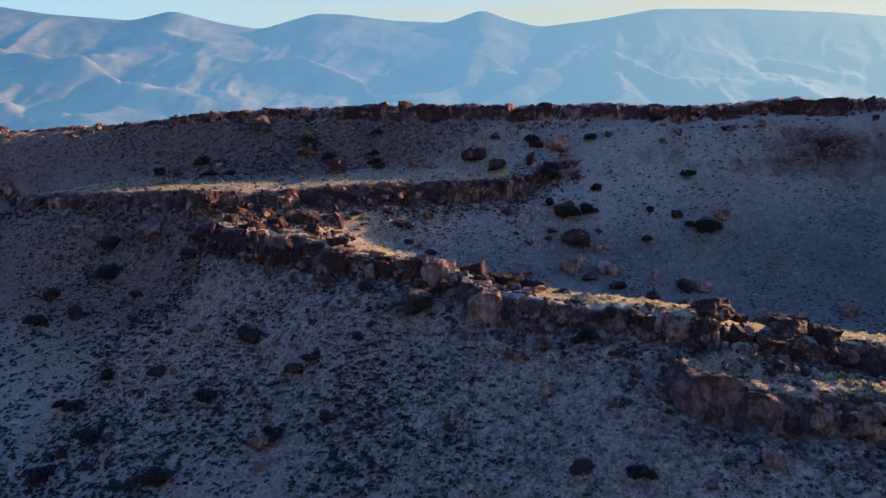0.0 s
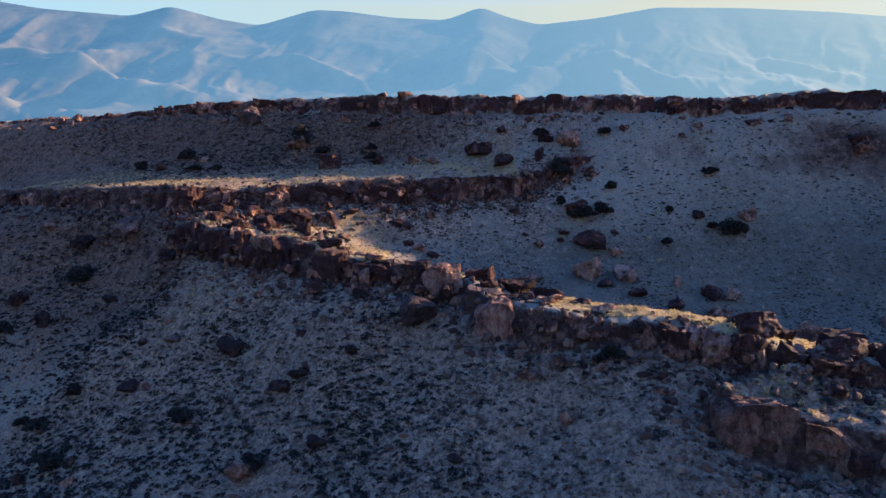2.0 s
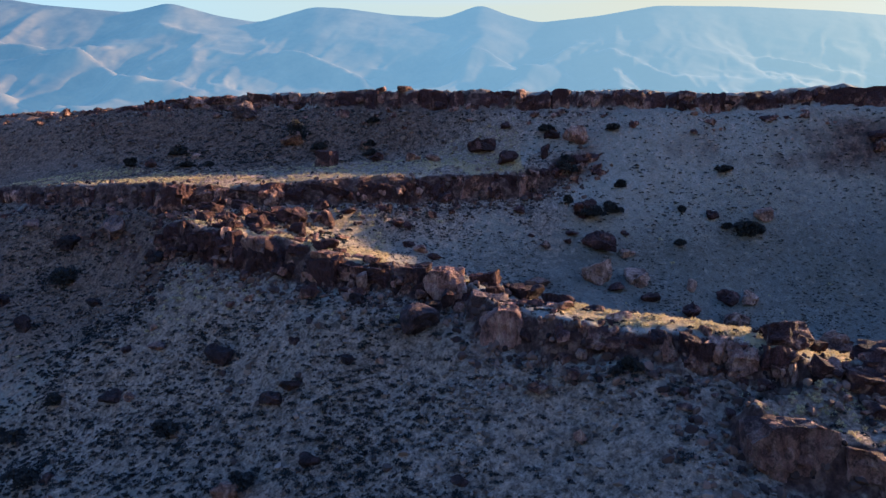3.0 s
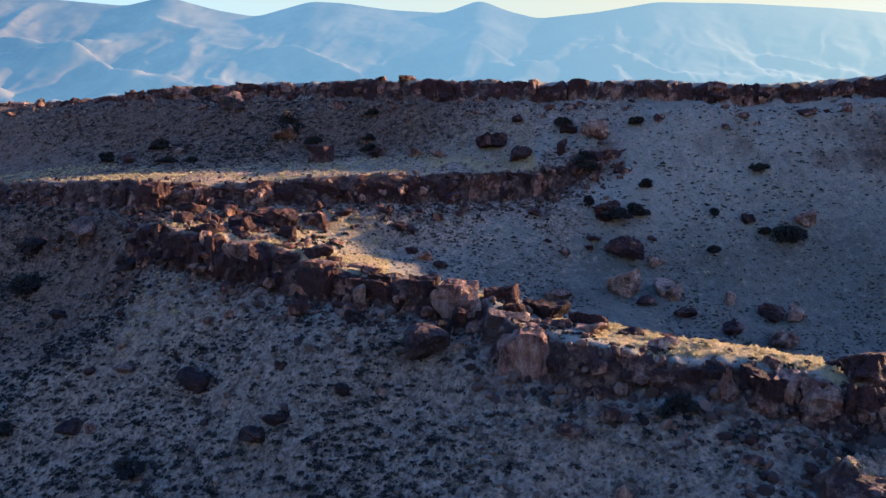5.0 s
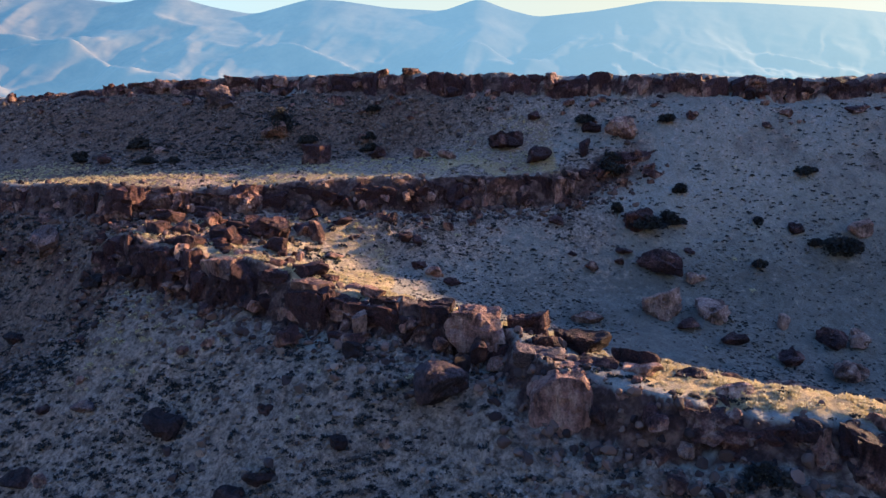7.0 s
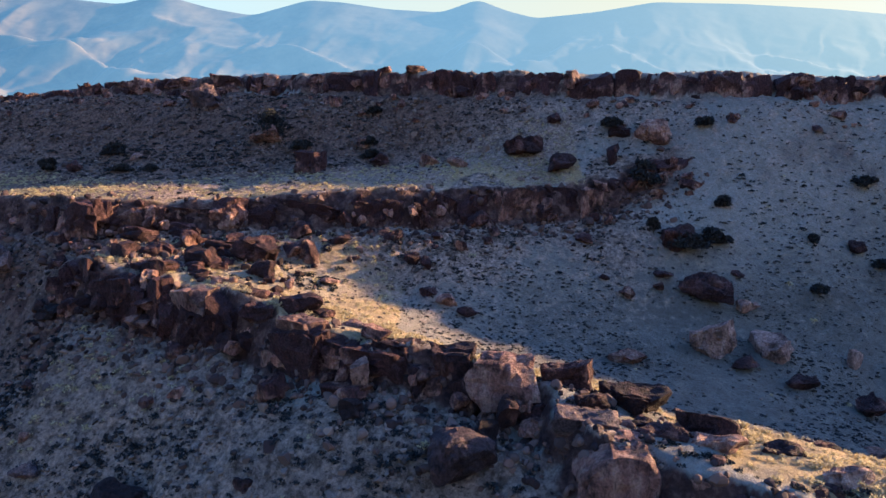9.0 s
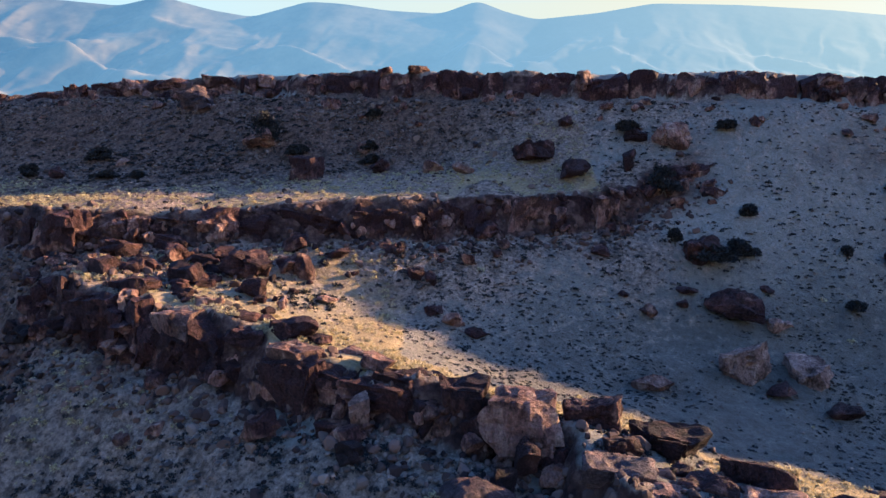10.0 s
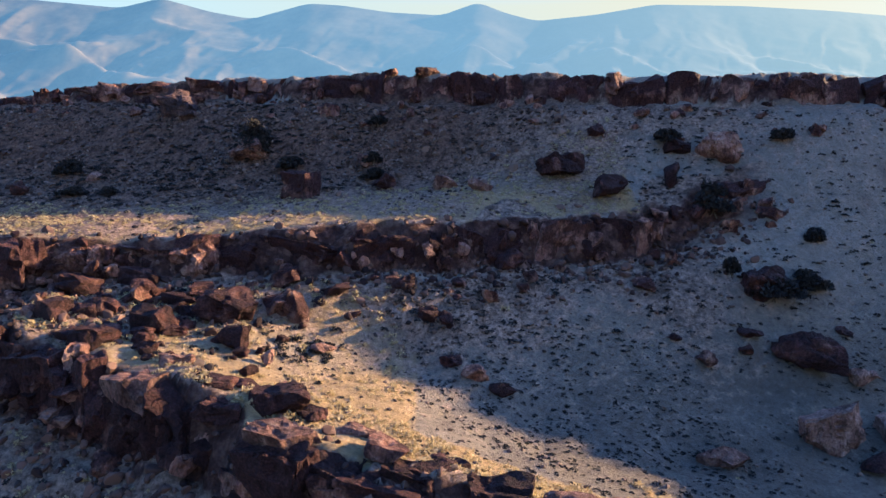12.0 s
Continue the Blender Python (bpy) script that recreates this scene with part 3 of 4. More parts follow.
PALE = [(25.4, 100.7, 2.3, 1.1), (19.9, 95.3, 3.8, 2.8), (25.3, 94.9, 3.2, 2.3), (32.3, 95.4, 1.1, 2.2), (39.5, 93.9, 2.3, 1.9), (47.2, 106.2, 3.0, 2.0), (11.7, 68.3, 1.2, 1.0), (-44.8, 127.1, 2.0, 0.9), (-39.8, 72.0, 1.3, 1.1), (-19.6, 64.5, 1.2, 0.9), (58.3, 88.7, 2.3, 1.9), (26.9, 48.8, 1.9, 1.3)]


def boulders(rows, name, label, mat, group, boxy=0.0, seed=0, facets=11, rough=0.09, turn=None):
    for k, (x, y, w, h) in enumerate(rows):
        rng = np.random.default_rng(seed * 100 + k)
        deep = w * rng.uniform(0.7, 1.0)
        sink = 0.12 * h + 0.12
        me = rock_mesh(name, (w * 1.12, deep, 0.9 * h + 2 * sink), seed * 100 + k, boxy, 4 if w > 3.5 else 3, facets, rough)
        me.materials.append(mat)
        ob = tagged(new(name, me), label, "boulder", group)
        base = float(land(np.array([x]), np.array([y + deep * 0.3]), False)[0])
        ob.matrix_world = pose(x, y + deep * 0.3, base - sink * 1.4, rng.uniform(-6, 6), rng.uniform(-8, 8), rng.uniform(-25, 25) if turn is None else turn)


boulders(PURPLE, "boulder", "large purplish-grey boulder with a smooth varnished top on the stony slope", ROCK_GREY, "boulders on the slopes", 0.0, 1)
boulders(BOWL_DARK, "boulder", "dark varnished boulder lying on the shaded bowl floor among low sage", ROCK_DARK, "boulders in the bowl", 0.0, 2)
boulders([(x, y, 0.95 * w, 0.78 * h) for x, y, w, h in SLOPE_DARK], "boulder", "nearly black varnished boulder half buried in the rubble slope", ROCK_BLACK, "boulders on the slopes", 0.0, 3)
boulders(BENCH_DARK, "boulder", "dark brown boulder at the foot of the talus above the bench", ROCK_DARK, "boulders on the bench", 0.0, 4)
boulders(SADDLE_DARK, "boulder", "dark broken boulder on the sunlit saddle among straw-coloured tufts", ROCK_DARK, "boulders on the saddle", 0.6, 5)
boulders(RED, "boulder", "red-brown boulder with dark varnish patches in the shade", ROCK, "red boulders", 0.0, 6)
boulders(RED_BLOCK, "rock_block", "big angular red-brown rock block fallen from the cliff edge", CLIFF, "fallen cliff blocks", 0.7, 7)
boulders(PALE, "boulder", "pale tan boulder with clean broken faces on the shaded ground", ROCK_PALE, "pale boulders", 0.4, 8)
boulders([(-12.4, 133.2, 2.6, 0.8), (-7.6, 132.2, 3.4, 1.0)], "boulder", "rounded reddish boulder perched on the rim against the sky", CLIFF, "boulders on the rim", 0.3, 10)


SADDLE_SEED = np.random.default_rng(91)
for k in range(120):                                    # jumble of broken rocks between spur and bench
    x = -41 + 25 * SADDLE_SEED.uniform(0, 1) ** 1.4
    y = SADDLE_SEED.uniform(93.5, 106) - 0.10 * (x + 28)
    w = SADDLE_SEED.uniform(0.35, 1.1) * SADDLE_SEED.choice([1, 1, 1.6])
    boulders([(x, y, w, w * SADDLE_SEED.uniform(0.35, 0.6))], "rock", "dark angular rock in the sunlit jumble on the saddle", ROCK_DARK if k % 9 else CLIFF, "rocks of the saddle", 0.4, 1000 + k)


# ---- cliffs of separate blocks ----
def height_at(x, y):
    return float(land(np.array([x]), np.array([y]), False)[0])


def cliff(name, label, line, seed, wide, rise, mat, lean=5.0, fine=3, loose=True, jut=0.7, crags=4, gap=(0, 0)):
    """A cliff along an edge line: one to three courses of broken blocks from the foot of the step to its brow, and fallen pieces below."""
    rng = np.random.default_rng(seed)
    pts = along(line, 0.25)
    arc = np.r_[0, np.cumsum(np.hypot(*np.diff(pts[:, :2], axis=0).T))]
    root = tagged(new(name), label, "cliff", kind="structure")
    s, count = 0.0, 0
    while s < arc[-1] - 0.5:
        w = rng.uniform(*wide) * rng.choice([0.45, 0.7, 1.0, 1.0, 1.7])
        x, y, h = (np.interp(s + w / 2, arc, pts[:, c]) for c in range(3))
        x2, y2 = (np.interp(s + w / 2 + 0.4, arc, pts[:, c]) for c in range(2))
        s += w * rng.uniform(0.6, 0.92)
        if h < 0.7 or gap[0] < x < gap[1]:                 # a great single block fills the gap
            continue
        turn = math.atan2(y2 - y, x2 - x)
        nx, ny = math.sin(turn), -math.cos(turn)      # towards the high side
        foot = height_at(x - nx * 1.6, y - ny * 1.6) - 0.5
        top = height_at(x + nx * 1.8, y + ny * 1.8) + rng.uniform(*rise)
        courses = rng.choice([1, 1, 1, 2]) if top - foot > 2.4 else 1
        cuts = np.sort(rng.uniform(0.25, 0.8, courses - 1))
        levels = [foot, *(foot + c * (top - foot) for c in cuts), top]
        for k in range(courses):
            tall = levels[k + 1] - levels[k] + 0.45
            out = 0.45 * (courses - 1 - k) + rng.uniform(-1.1, 0.9) * jut
            bw, deep = w * rng.uniform(0.85, 1.25), rng.uniform(1.7, 2.8)
            cx, cy = x + nx * (deep / 2 - 1.0 - out) + rng.uniform(-0.3, 0.3), y + ny * (deep / 2 - 1.0 - out)
            count += 1
            ob = part("rock_block", rock_mesh("rock_block", (bw, deep, tall), seed * 1000 + count, 1.0, fine, 5, 0.11), GREAT if count * 7 % 11 < 2 else mat, root)
            ob.matrix_world = pose(cx, cy, levels[k + 1] - tall, rng.normal() * lean, rng.normal() * lean, math.degrees(turn) + rng.normal() * 18 * jut)
        for _ in range(crags):                         # smaller broken blocks in the face
            w3 = rng.uniform(0.6, 1.7)
            out, lift = rng.uniform(-0.6, 1.3), rng.uniform(0.0, 0.85)
            t3, slip = w3 * rng.uniform(0.6, 1.4), rng.uniform(-0.6, 0.6) * w
            count += 1
            ob = part("rock_block", rock_mesh("rock_block", (w3, w3 * 1.2, t3), seed * 1000 + count, 0.8, 3, 6, 0.12), [ROCK_DARK, mat, GREAT][int(rng.choice([0, 0, 1, 1, 2]))], root)
            ob.matrix_world = pose(x - nx * out + math.cos(turn) * slip, y - ny * out + math.sin(turn) * slip, foot + lift * (top - foot - 0.5 * t3) * (1 - 0.35 * max(out, 0)), rng.normal() * 14, rng.normal() * 14, math.degrees(turn) + rng.uniform(-40, 40))
        for _ in range(rng.integers(0, 4)):            # fallen pieces
            w2 = w * rng.uniform(0.12, 0.5)
            away = rng.choice([rng.uniform(1.2, 5.5), rng.uniform(1.2, 3.5), rng.uniform(-2.0, -0.8)]) if loose else rng.uniform(1.2, 5.5)
            fx, fy = x - nx * away + rng.uniform(-0.8, 0.8), y - ny * away + rng.uniform(-0.8, 0.8)
            t2 = w2 * rng.uniform(0.5, 0.9)
            count += 1
            ob = part("fallen_block", rock_mesh("fallen_block", (w2, w2 * 0.9, t2), seed * 1000 + count, 0.5, 3, 9), mat, root)
            ob.matrix_world = pose(fx, fy, height_at(fx, fy) - 0.3 * t2, rng.uniform(-12, 12), rng.uniform(-12, 12), rng.uniform(0, 360))
    return root


cliff("rim_cliff", "long dark rimrock cliff of fractured blocks along the mesa top", [p for p in RIM if -120 < p[0] < 91], 31, (2.2, 5.0), (0.0, 0.28), CLIFF, 0.8, 3, False, 0.3, 1)
cliff("bench_cliff", "low red-brown cliff of broken blocks edging the grassy bench", BENCH, 32, (2.6, 5.6), (-1.1, -0.5), CLIFF, 1.5, 4, False, 0.4, 3)
cliff("ridge_cliff", "rugged varnished cliff of broken blocks along the spur's crest", RIDGE, 33, (2.0, 4.2), (-0.5, 0.25), CLIFF, 3.5, 4, True, 0.6, 4, (1.6, 8.4))
cliff("ledge_cliff", "blocky red-brown cliff under a sunlit grassy ledge", [(60, 44, 3.5), (40, 50, 3.6), (31.5, 53, 3.6)], 34, (2.8, 5.2), (-0.3, 0.0), GREAT, 2.0, 4, True, 0.4)

# Great single blocks: x, y, foot, width, depth, height, turn, seed, boxiness, rock, label.
PINK_CAPPED, DARK_FLAT = "huge pink-tan rock block with a dark varnished cap", "thick dark varnished slab on the brow of the spur"
GREAT_BLOCKS = [
    (24.1, 57.2, 8.3, 6.0, 4.2, 5.0, -4, 610, 1.5, FACE, PINK_CAPPED),
    (29.9, 54.9, 7.4, 5.2, 4.2, 5.2, -26, 611, 1.5, FACE, PINK_CAPPED),
    (5.3, 74.5, 13.2, 5.4, 4.2, 4.9, -14, 633, 1.4, FACE, "huge rounded pink-tan rock block under the brow of the spur"),
    (-19.8, 119.2, 31.5, 3.7, 3.3, 3.9, -22, 641, 1.5, CLIFF, "lone square dark block standing on the grassy bench"),
    (0.0, 81.3, 17.6, 5.2, 2.8, 3.5, -16, 681, 1.2, FACE, "flat-faced pink block set upright in the spur's brow"),
    (3.8, 81.7, 17.9, 3.6, 2.2, 2.7, -16, 653, 1.2, CLIFF, DARK_FLAT),
    (7.6, 80.6, 17.2, 5.4, 2.4, 2.1, -20, 654, 0.7, ROCK_DARK, DARK_FLAT),
    (11.1, 77.2, 16.4, 4.1, 2.6, 2.4, -24, 655, 0.8, ROCK_DARK, DARK_FLAT),
    (4.8, 79.0, 17.6, 2.6, 1.6, 1.7, 8, 656, 0.5, ROCK_DARK, DARK_FLAT),
    (4.2, 77.4, 16.9, 3.8, 2.4, 2.2, -10, 657, 0.9, ROCK_GREY, DARK_FLAT),
    (8.1, 76.0, 16.6, 3.2, 2.2, 1.9, -30, 658, 0.7, CLIFF, DARK_FLAT),
    (-3.2, 76.9, 14.0, 4.7, 3.6, 3.8, 15, 674, 0.0, ROCK_PURPLE, "big dark purple boulder leaning on the spur's cliff"),
    (-9.8, 83.0, 17.4, 1.3, 1.3, 2.7, 10, 660, 1.2, ROCK_PALE, "pale upright stone in the face of the spur's cliff"),
    (-23.4, 91.2, 19.6, 4.2, 2.4, 3.9, -28, 661, 1.3, FACE, PINK_CAPPED),
    (-31.2, 94.9, 19.9, 4.4, 2.8, 4.1, -20, 662, 1.1, ROCK_DARK, "dark varnished block at the broken end of the spur"),
    (-27.4, 93.3, 19.7, 3.6, 2.8, 4.1, -35, 663, 1.1, CLIFF, "dark varnished block at the broken end of the spur"),
    (-14.6, 87.0, 19.6, 5.2, 2.2, 2.4, -28, 664, 0.9, ROCK, "long tan-topped slab along the spur's brow"),
    (-18.2, 89.2, 20.8, 3.4, 2.0, 2.0, -20, 665, 0.9, ROCK_DARK, DARK_FLAT),
    (-14.0, 89.4, 21.3, 4.2, 1.7, 0.9, -26, 666, 0.5, ROCK_DARK, DARK_FLAT),
    (-17.8, 91.2, 22.2, 2.4, 1.3, 0.8, -10, 667, 0.5, ROCK_DARK, DARK_FLAT),
    (-7.2, 84.6, 18.2, 4.0, 2.2, 3.0, -22, 668, 1.2, CLIFF, "dark broken block in the brow of the spur"),
    (-3.6, 83.1, 18.0, 3.8, 2.2, 3.0, -20, 669, 1.2, ROCK_DARK, "dark broken block in the brow of the spur"),
    (-11.2, 85.4, 18.3, 3.6, 2.2, 2.9, -24, 670, 1.1, ROCK_DARK, "dark broken block in the brow of the spur"),
    (13.6, 70.7, 14.4, 3.8, 2.4, 3.3, -12, 671, 1.0, CLIFF, "dark broken block in the brow of the spur"),
    (17.3, 69.0, 14.4, 3.4, 2.2, 3.1, -18, 672, 1.0, ROCK_DARK, "dark broken block in the brow of the spur"),
]
for x, y, z, w, deep, h, turn, seed, boxy, mat, label in GREAT_BLOCKS:
    me = rock_mesh("rock_block", (w, deep, h), seed, boxy, 4, 5, 0.075)
    me.materials.append(mat)
    tagged(new("rock_block", me), label, "rock block", "great blocks of the cliffs").matrix_world = pose(x, y, z, 2, -2, turn)

# Slabs along the crest of the spur: x, y, width, height, turn.
SLABS = [(23.2, 78.2, 4.6, 1.0, -14), (31.0, 66.5, 3.6, 1.3, -20), (-6.0, 86.6, 2.6, 0.7, -25), (-10.5, 88.2, 2.4, 0.7, -22), (18.0, 77.4, 2.6, 0.7, -10), (28.0, 74.0, 2.4, 0.7, -20), (-22.0, 93.5, 2.4, 1.0, 15), (-25.0, 95.0, 2.2, 1.0, -30), (27.5, 67.0, 3.0, 1.0, -15), (34.0, 64.3, 3.6, 1.4, -12), (37.4, 61.2, 3.2, 1.8, -30), (36.2, 65.2, 4.4, 1.5, -15), (10.4, 74.6, 4.2, 0.9, -24), (14.2, 74.2, 3.0, 0.8, -12), (7.6, 78.2, 2.4, 0.8, 20), (16.0, 71.4, 2.8, 0.7, -18)]
for k, (x, y, w, h, turn) in enumerate(SLABS):
    me = rock_mesh("rock_slab", (w, w * 0.55, 0.75 * h + 0.5), 400 + k, 0.4, 3, 12, 0.14)
    me.materials.append(ROCK_DARK if k % 3 else ROCK)
    ob = tagged(new("rock_slab", me), "dark flat rock slab lying along the sunlit crest", "rock slab", "slabs on the crest")
    ob.matrix_world = pose(x, y, float(land(np.array([x]), np.array([y]), False)[0]) - 0.5, (k * 7) % 13 - 6, (k * 5) % 15 - 7, turn + (k * 17) % 20 - 10)


# ---- plants ----
def tuft_verts(rng, leaves, radius, height, blade, spike):
    """Small pointed leaves filling a low dome; three corners a leaf."""
    a, e = rng.uniform(0, 2 * np.pi, leaves), np.arccos(rng.uniform(0.02, 1, leaves))
    way = np.c_[np.sin(e) * np.cos(a), np.sin(e) * np.sin(a), np.cos(e)]
    reach = rng.uniform(0.5, 1.0, leaves)[:, None]
    mid = way * reach * (radius, radius, height)
    out = way * (1 - spike) + rng.normal(size=(leaves, 3)) * (0.55 - 0.4 * spike)
    out /= np.linalg.norm(out, axis=1)[:, None]
    side = np.cross(out, rng.normal(size=(leaves, 3)))
    side /= np.linalg.norm(side, axis=1)[:, None]
    size = blade * rng.uniform(0.6, 1.3, leaves)[:, None]
    return np.stack([mid - side * size * 0.5 - out * size * 0.3, mid + side * size * 0.5 - out * size * 0.3, mid + out * size * (0.8 + spike)], 1)


def scatter(name, label, category, mat, xs, ys, radius, leaves, blade, tall, spike, seed):
    """Many little plants as one mesh."""
    rng = np.random.default_rng(seed)
    kinds = [tuft_verts(rng, leaves, 1.0, tall, blade, spike) for _ in range(12)]
    zs = land(xs, ys)
    verts = []
    for k in range(len(xs)):
        c, s = math.cos(k * 2.4), math.sin(k * 2.4)
        v = kinds[k % 12] * radius[k]
        verts.append(np.stack([v[..., 0] * c - v[..., 1] * s + xs[k], v[..., 0] * s + v[..., 1] * c + ys[k], v[..., 2] + zs[k] - 0.03], -1))
    verts = np.concatenate(verts).reshape(-1, 3)
    ob = tagged(new(name, raw_mesh(name, verts, np.arange(len(verts)).reshape(-1, 3), False)), label, category, kind="stuff")
    ob.data.materials.append(mat)
    return ob


def cliff_clear(x, y):
    """True away from the cliff faces."""
    ok = np.ones(len(x), bool)
    for line in (RIM, BENCH, RIDGE, LEDGE):
        d, h = edge_field(line, x, y)
        ok &= (np.abs(d + 0.6) > 1.5) | (h < 0.5)
    return ok


def sprinkle(count, box, seed, density=None):
    rng = np.random.default_rng(seed)
    x, y = rng.uniform(box[0], box[1], count), rng.uniform(box[2], box[3], count)
    keep = cliff_clear(x, y)
    if density is not None:
        keep &= rng.uniform(0, 1, count) < density(x, y)
    return x[keep], y[keep]


def front(x, y):
    """True on the camera's side of the mesa rim."""
    return edge_field(RIM, x, y)[0] < -1.0


def lit_ground(x, y):
    """Grass grows on the bench, the saddle and the crest of the spur."""
    b, r, l = edge_field(BENCH, x, y)[0], edge_field(RIDGE, x, y)[0], edge_field(LEDGE, x, y)[0]
    on = ((b > 0.6) & (b < 12) & (x < 12)) | ((r > np.where(x > 5, 1.2, 0.4)) & (r < np.where(x > 5, 10, 6)) & (x > -36)) | ((l > 0.3) & (l < 6) & (x > 22))
    on &= ~((x > 0.5) & (x < 10.5) & (y > 72) & (y < 82.5))       # bare rock terrace in the spur's elbow
    saddle = (x > -36) & (x < -8) & (y > 86) & (y < 107)
    return np.where(on, 0.9, np.where(saddle, 0.3, 0.003)) * np.clip(0.6 + 0.6 * lattice(x / 4, y / 4, 43), 0.1, 1) * front(x, y)


# Bare rock shows along the broken edges.
broken = np.zeros(gx.shape)
for line in (BENCH, RIDGE, LEDGE):
    edge_away, edge_step = edge_field(line, gx, gy)
    broken = np.maximum(broken, np.clip(1.6 - np.abs(edge_away + 0.4) / 1.8, 0, 1) * np.clip(edge_step / 1.5, 0, 1))
ground.data.attributes.new("scarp", "FLOAT", "POINT").data.foreach_set("value", broken.ravel().astype(np.float32))
# Rusty talus lies between the rimrock and the bench, and below the bench's far end.
ground.data.attributes.new("talus", "FLOAT", "POINT").data.foreach_set("value", np.maximum(np.clip((edge_field(BENCH, gx, gy)[0] - 8) / 8, 0, 1) * np.clip((18 - gx) / 25, 0, 1), 0.8 * np.clip((-30 - gx) / 14, 0, 1) * np.clip((gy - 86) / 10, 0, 1)).ravel().astype(np.float32))
# Shade is painted into the bowl's soil colour, fading out towards the sunlit saddle.
ground.data.attributes.new("bowl_shade", "FLOAT", "POINT").data.foreach_set("value", (np.clip((gx + 16) / 22, 0, 1) * np.clip((edge_field(RIDGE, gx, gy)[0] - 1) / 6, 0, 1) * np.clip((108 + 0.1 * gx - gy) / 9, 0, 1)).ravel().astype(np.float32))
# Dead grass covers the soil where the bunchgrass grows.
ground.data.attributes.new("thatch", "FLOAT", "POINT").data.foreach_set("value", np.clip(lit_ground(gx, gy) * 6.0, 0, 0.92).ravel().astype(np.float32))

rng = np.random.default_rng(77)


def bowl_floor(x, y):
    """True on the pale floor of the bowl, where scrub is thin and low."""
    return (edge_field(RIDGE, x, y)[0] > 4) & (x > -12) & (y < 101 + 0.12 * x) & (y > 70)


def patch(x, y):
    spots = np.clip(0.55 + 0.5 * lattice(x / 9, y / 9, 41) + 0.35 * lattice(x / 3, y / 3, 42), 0.08, 1)
    return spots * np.where(lit_ground(x, y) > 0.08, np.where(edge_field(BENCH, x, y)[0] > 0, 0.01, 0.08), np.where(bowl_floor(x, y), 0.85, np.where((edge_field(RIM, x, y)[0] > -22) & (edge_field(BENCH, x, y)[0] > 9), 0.4, np.where((edge_field(RIDGE, x, y)[0] < -3) & (y < 100), np.clip(0.7 - edge_field(RIDGE, x, y)[0] / 40, 0.7, 1.0) * np.clip(0.7 - (x + 2) / 20, 0.42, 1.0), np.clip(0.75 - (x - 5) / 40, 0.5, 0.75))))) * front(x, y)


sx, sy = sprinkle(88000, (-98, 72, 42, 146), 51, patch)
spread_out = rng.uniform(0.20, 0.46, len(sx)) * rng.choice([1, 1, 1, 1.4], len(sx)) * np.where(bowl_floor(sx, sy), 0.5, np.where((sx > -14) & (edge_field(RIDGE, sx, sy)[0] > 4), 0.75, 1.0))
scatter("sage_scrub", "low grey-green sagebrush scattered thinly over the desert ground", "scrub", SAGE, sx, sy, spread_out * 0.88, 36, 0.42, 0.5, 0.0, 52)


tx, ty = sprinkle(78000, (-90, 55, 46, 128), 53, lit_ground)
scatter("dry_grass", "straw-yellow bunchgrass and rabbitbrush tufts on the sunlit ledges", "grass", STRAW, tx, ty, rng.uniform(0.12, 0.32, len(tx)) * rng.choice([1, 1, 1.5], len(tx)) * np.where(edge_field(BENCH, tx, ty)[0] > 0, 0.7, 1.0), 40, 0.34, 0.8, 0.12, 54)


# ---- loose stones ----
def stones(name, label, mat, xs, ys, size, seed, level=1):
    rng = np.random.default_rng(seed)
    v0, f0 = BALLS[level]
    kinds = []
    for _ in range(10):
        v = v0 * (1, rng.uniform(0.7, 1), rng.uniform(0.5, 0.9))
        for n in rng.normal(size=(9, 3)):
            n = n / np.linalg.norm(n)
            v = v - np.maximum(v @ n - rng.uniform(0.3, 0.65), 0)[:, None] * n
        kinds.append(v)
    zs = land(xs, ys)
    verts, faces = [], []
    for k in range(len(xs)):
        c, s = math.cos(k * 1.7), math.sin(k * 1.7)
        v = kinds[k % 10] * size[k]
        verts.append(np.c_[v[:, 0] * c - v[:, 1] * s + xs[k], v[:, 0] * s + v[:, 1] * c + ys[k], v[:, 2] + zs[k] + 0.15 * size[k]])
        faces.append(f0 + len(v0) * k)
    ob = tagged(new(name, raw_mesh(name, np.concatenate(verts), np.concatenate(faces), False)), label, "stones", kind="stuff")
    ob.data.materials.append(mat)


stony = lambda x, y: np.where(lit_ground(x, y) > 0.15, 0.35, 1.0) * np.clip(0.14 + 1.1 * rubble_zone(x, y), 0, 1) * np.clip(0.6 + 0.7 * lattice(x / 5, y / 5, 44), 0.12, 1) * front(x, y)
kx, ky = sprinkle(150000, (-95, 72, 44, 146), 55, stony)
stones("talus_stones", "loose brown and tan stones of the rubble slopes under the cliffs", STONE, kx, ky, rng.uniform(0.07, 0.17, len(kx)) * rng.choice([1, 1, 1.3, 1.7, 2.1, 2.8], len(kx)) * (0.6 + 0.5 * rubble_zone(kx, ky)), 56)


def broken_edge(x, y):
    """Densest against the foot of the lower cliffs and on their brows."""
    d = np.zeros(len(x))
    for line in (BENCH, RIDGE, LEDGE):
        e, h = edge_field(line, x, y)
        d = np.maximum(d, np.where(e < 0, np.exp(-np.square((e + 1.4) / 2.4)), 0.35 * np.exp(-e / 0.8)) * np.clip(h / 2, 0, 1))
    d = np.maximum(d, 0.6 * np.exp(-np.square((x - 5.5) / 4) - np.square((y - 77) / 4)))
    return np.maximum(d, 0.85 * np.exp(-np.square((x + 31) / 7.5) - np.square((y - 100) / 4.5)))


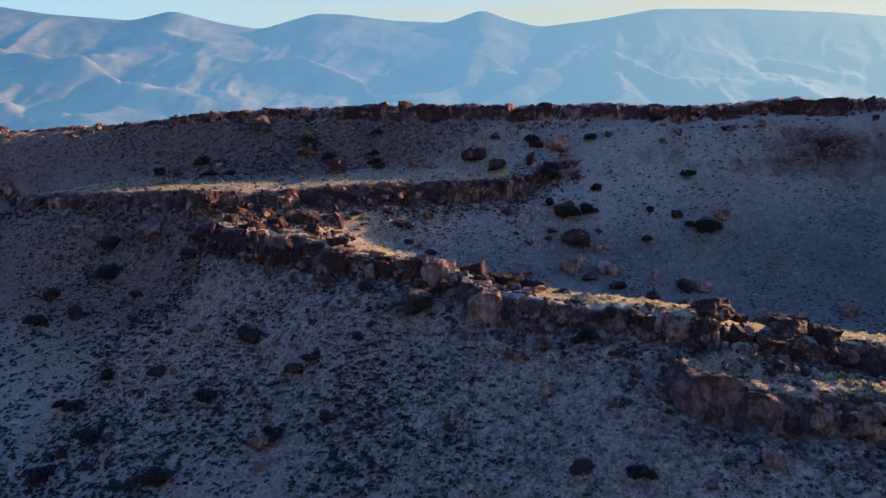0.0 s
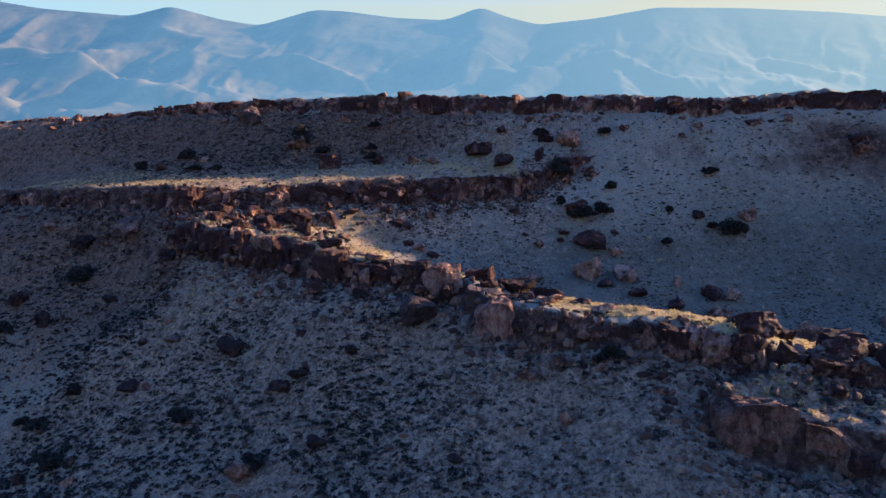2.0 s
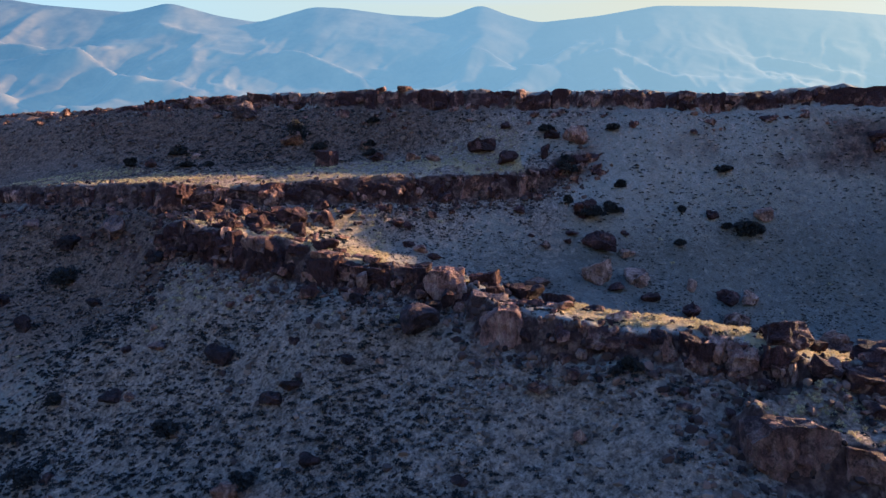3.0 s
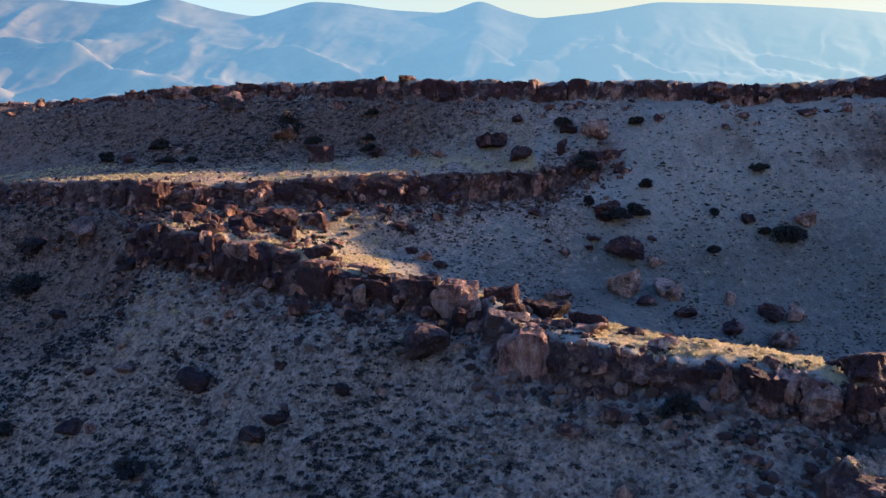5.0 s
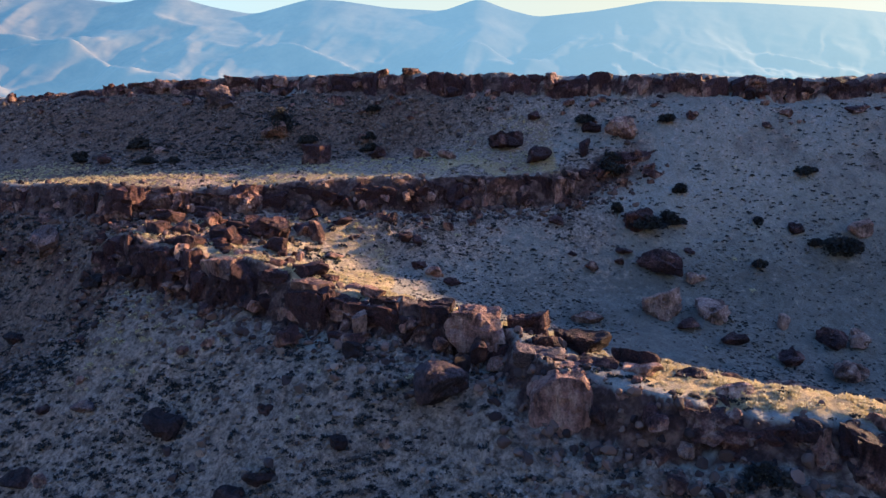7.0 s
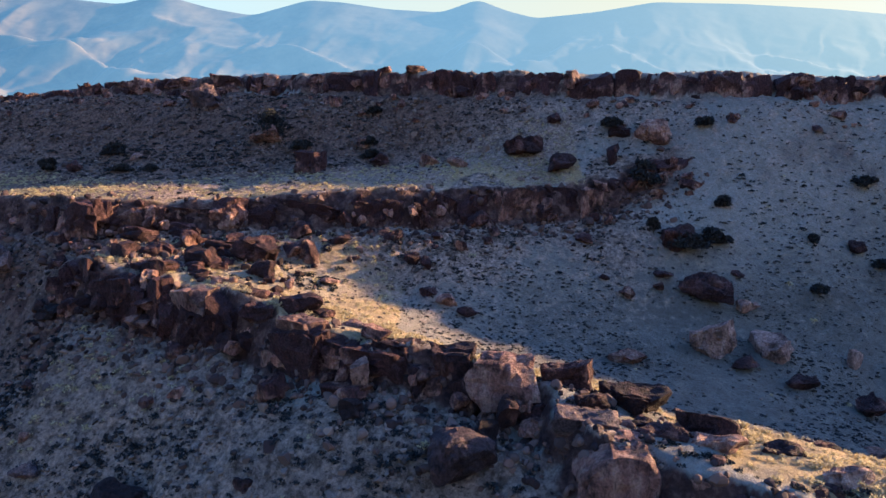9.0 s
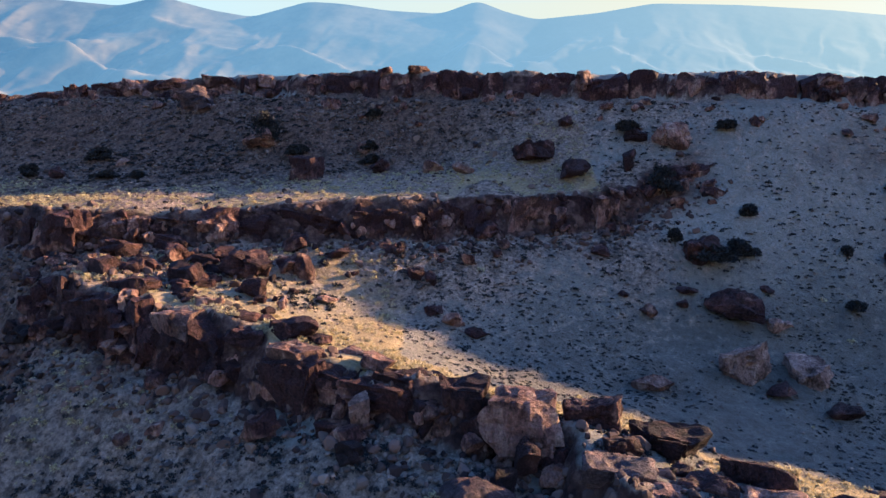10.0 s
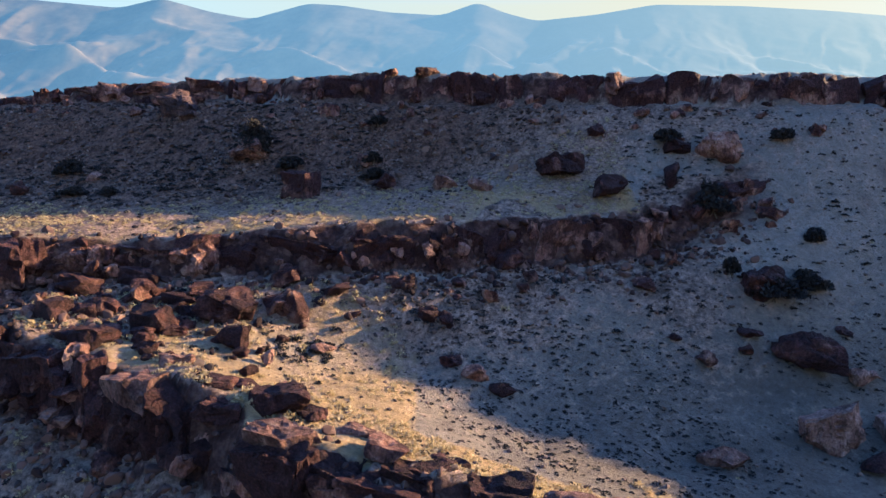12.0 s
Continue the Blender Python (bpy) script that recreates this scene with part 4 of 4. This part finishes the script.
# Larger broken rocks strewn down the talus under the rim and down the spur's outer slope.
def talus_rock(x, y):
    rim_side, spur = edge_field(RIM, x, y)[0], edge_field(RIDGE, x, y)[0]
    upper = np.where((rim_side < -0.5) & (rim_side > -22), np.where(x < 15, 0.9, 0.6), 0.0) * np.clip(1.1 + rim_side / 22, 0.1, 1) * (edge_field(BENCH, x, y)[0] > 9)
    outer = np.where((spur < -1) & (spur > -26), 0.55 * np.exp((spur + 1) / 11), 0.0) * (y < 104)
    return np.maximum(upper, outer) * np.clip(0.55 + 0.8 * lattice(x / 6, y / 6, 49), 0.08, 1)


wx, wy = sprinkle(26000, (-95, 70, 46, 146), 60, talus_rock)
stones("talus_rocks", "broken red-brown rocks strewn down the talus below the rimrock", TALUS_ROCK, wx, wy, rng.uniform(0.16, 0.34, len(wx)) * rng.choice([1, 1, 1, 1.5, 2.1], len(wx)), 61, 2)

rub = np.random.default_rng(58)
bx, by = rub.uniform(-70, 45, 40000), rub.uniform(46, 122, 40000)
near_edge = rub.uniform(0, 1, 40000) < 0.8 * broken_edge(bx, by)
bx, by = bx[near_edge], by[near_edge]
stones("cliff_rubble", "angular maroon and brown rubble heaped along the broken cliffs", RUBBLE, bx, by, rub.uniform(0.14, 0.40, len(bx)) * rub.choice([1, 1, 1.7], len(bx)), 59, 2)

# ---- large bushes ----
BUSHES = [(21.1, 106.5, 3.8, 2.2), (24.3, 107.4, 2.7, 2.0), (44.1, 104.9, 4.6, 2.9), (35.2, 107.7, 1.3, 1.2), (41.2, 105.9, 1.4, 1.0), (33.3, 103.0, 2.0, 1.1), (26.8, 110.7, 2.0, 1.6), (43.4, 112.2, 2.1, 1.3), (15.2, 66.2, 2.0, 1.8), (-27.1, 126.9, 3.8, 4.6), (-48.8, 129.5, 3.1, 2.2), (-45.3, 124.0, 2.9, 1.3), (-41.1, 122.7, 1.6, 1.3), (-56.5, 127.5, 2.4, 2.0), (-22.3, 124.9, 2.9, 1.6), (-13.4, 125.1, 1.6, 1.7), (-13.0, 123.0, 2.5, 1.3), (16.6, 120.0, 2.4, 1.9), (18.9, 113.7, 3.2, 3.6), (27.1, 117.9, 2.1, 1.4)]
BUSHES_LOW = [(-13.3, 129.0, 2.3, 1.2), (18.1, 107.7, 1.1, 2.0), (-54.5, 102.2, 4.6, 3.0), (-63.8, 97.6, 3.1, 1.9), (-45.5, 83.9, 2.2, 1.6), (-52.1, 84.1, 1.5, 1.1), (-48.7, 82.2, 2.9, 1.4), (-43.9, 75.7, 3.1, 1.9), (-48.3, 72.5, 3.2, 1.8), (-31.9, 66.7, 3.7, 1.5), (-18.7, 67.7, 2.4, 1.7), (-29.2, 75.9, 2.6, 1.7), (16.6, 51.5, 1.9, 1.2)]


def bush(x, y, w, h, seed):
    rng = np.random.default_rng(seed)
    root = tagged(new("bush"), "large dark evergreen-looking desert bush with a ragged crown" if h > 1.9 else "dark rounded desert bush on stony ground", "bush", "desert bushes")
    leaves = []
    for _ in range(int(8 + w * 3)):                    # lobes of the crown
        up_share = rng.uniform(0.1, 0.62)
        c = np.array([rng.normal() * w * 0.24, rng.normal() * w * 0.22, 0]) * (1.15 - up_share) + (0, 0, h * up_share)
        leaves.append(tuft_verts(rng, 190, w * rng.uniform(0.18, 0.30), h * rng.uniform(0.26, 0.4), 0.26, 0.0) + c)
    v = np.concatenate(leaves).reshape(-1, 3)
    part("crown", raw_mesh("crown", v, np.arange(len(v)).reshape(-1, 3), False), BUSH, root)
    bm = bmesh.new()
    for k in range(4):
        a = k * 1.6 + rng.uniform(0, 0.6)
        m = Matrix.Translation((0.12 * math.cos(a), 0.12 * math.sin(a), h * 0.2)) @ Matrix.Rotation(a, 4, "Z") @ Matrix.Rotation(0.5, 4, "Y")
        bmesh.ops.create_cone(bm, segments=6, radius1=0.07, radius2=0.03, depth=h * 0.6, matrix=m)
    me = bpy.data.meshes.new("stems")
    bm.to_mesh(me)
    bm.free()
    part("stems", me, BARK, root, "grey twisted stems")
    root.matrix_world = pose(x, y, float(land(np.array([x]), np.array([y]), False)[0]) - 0.1)


for k, row in enumerate(BUSHES + BUSHES_LOW):
    bush(*row, 700 + k)
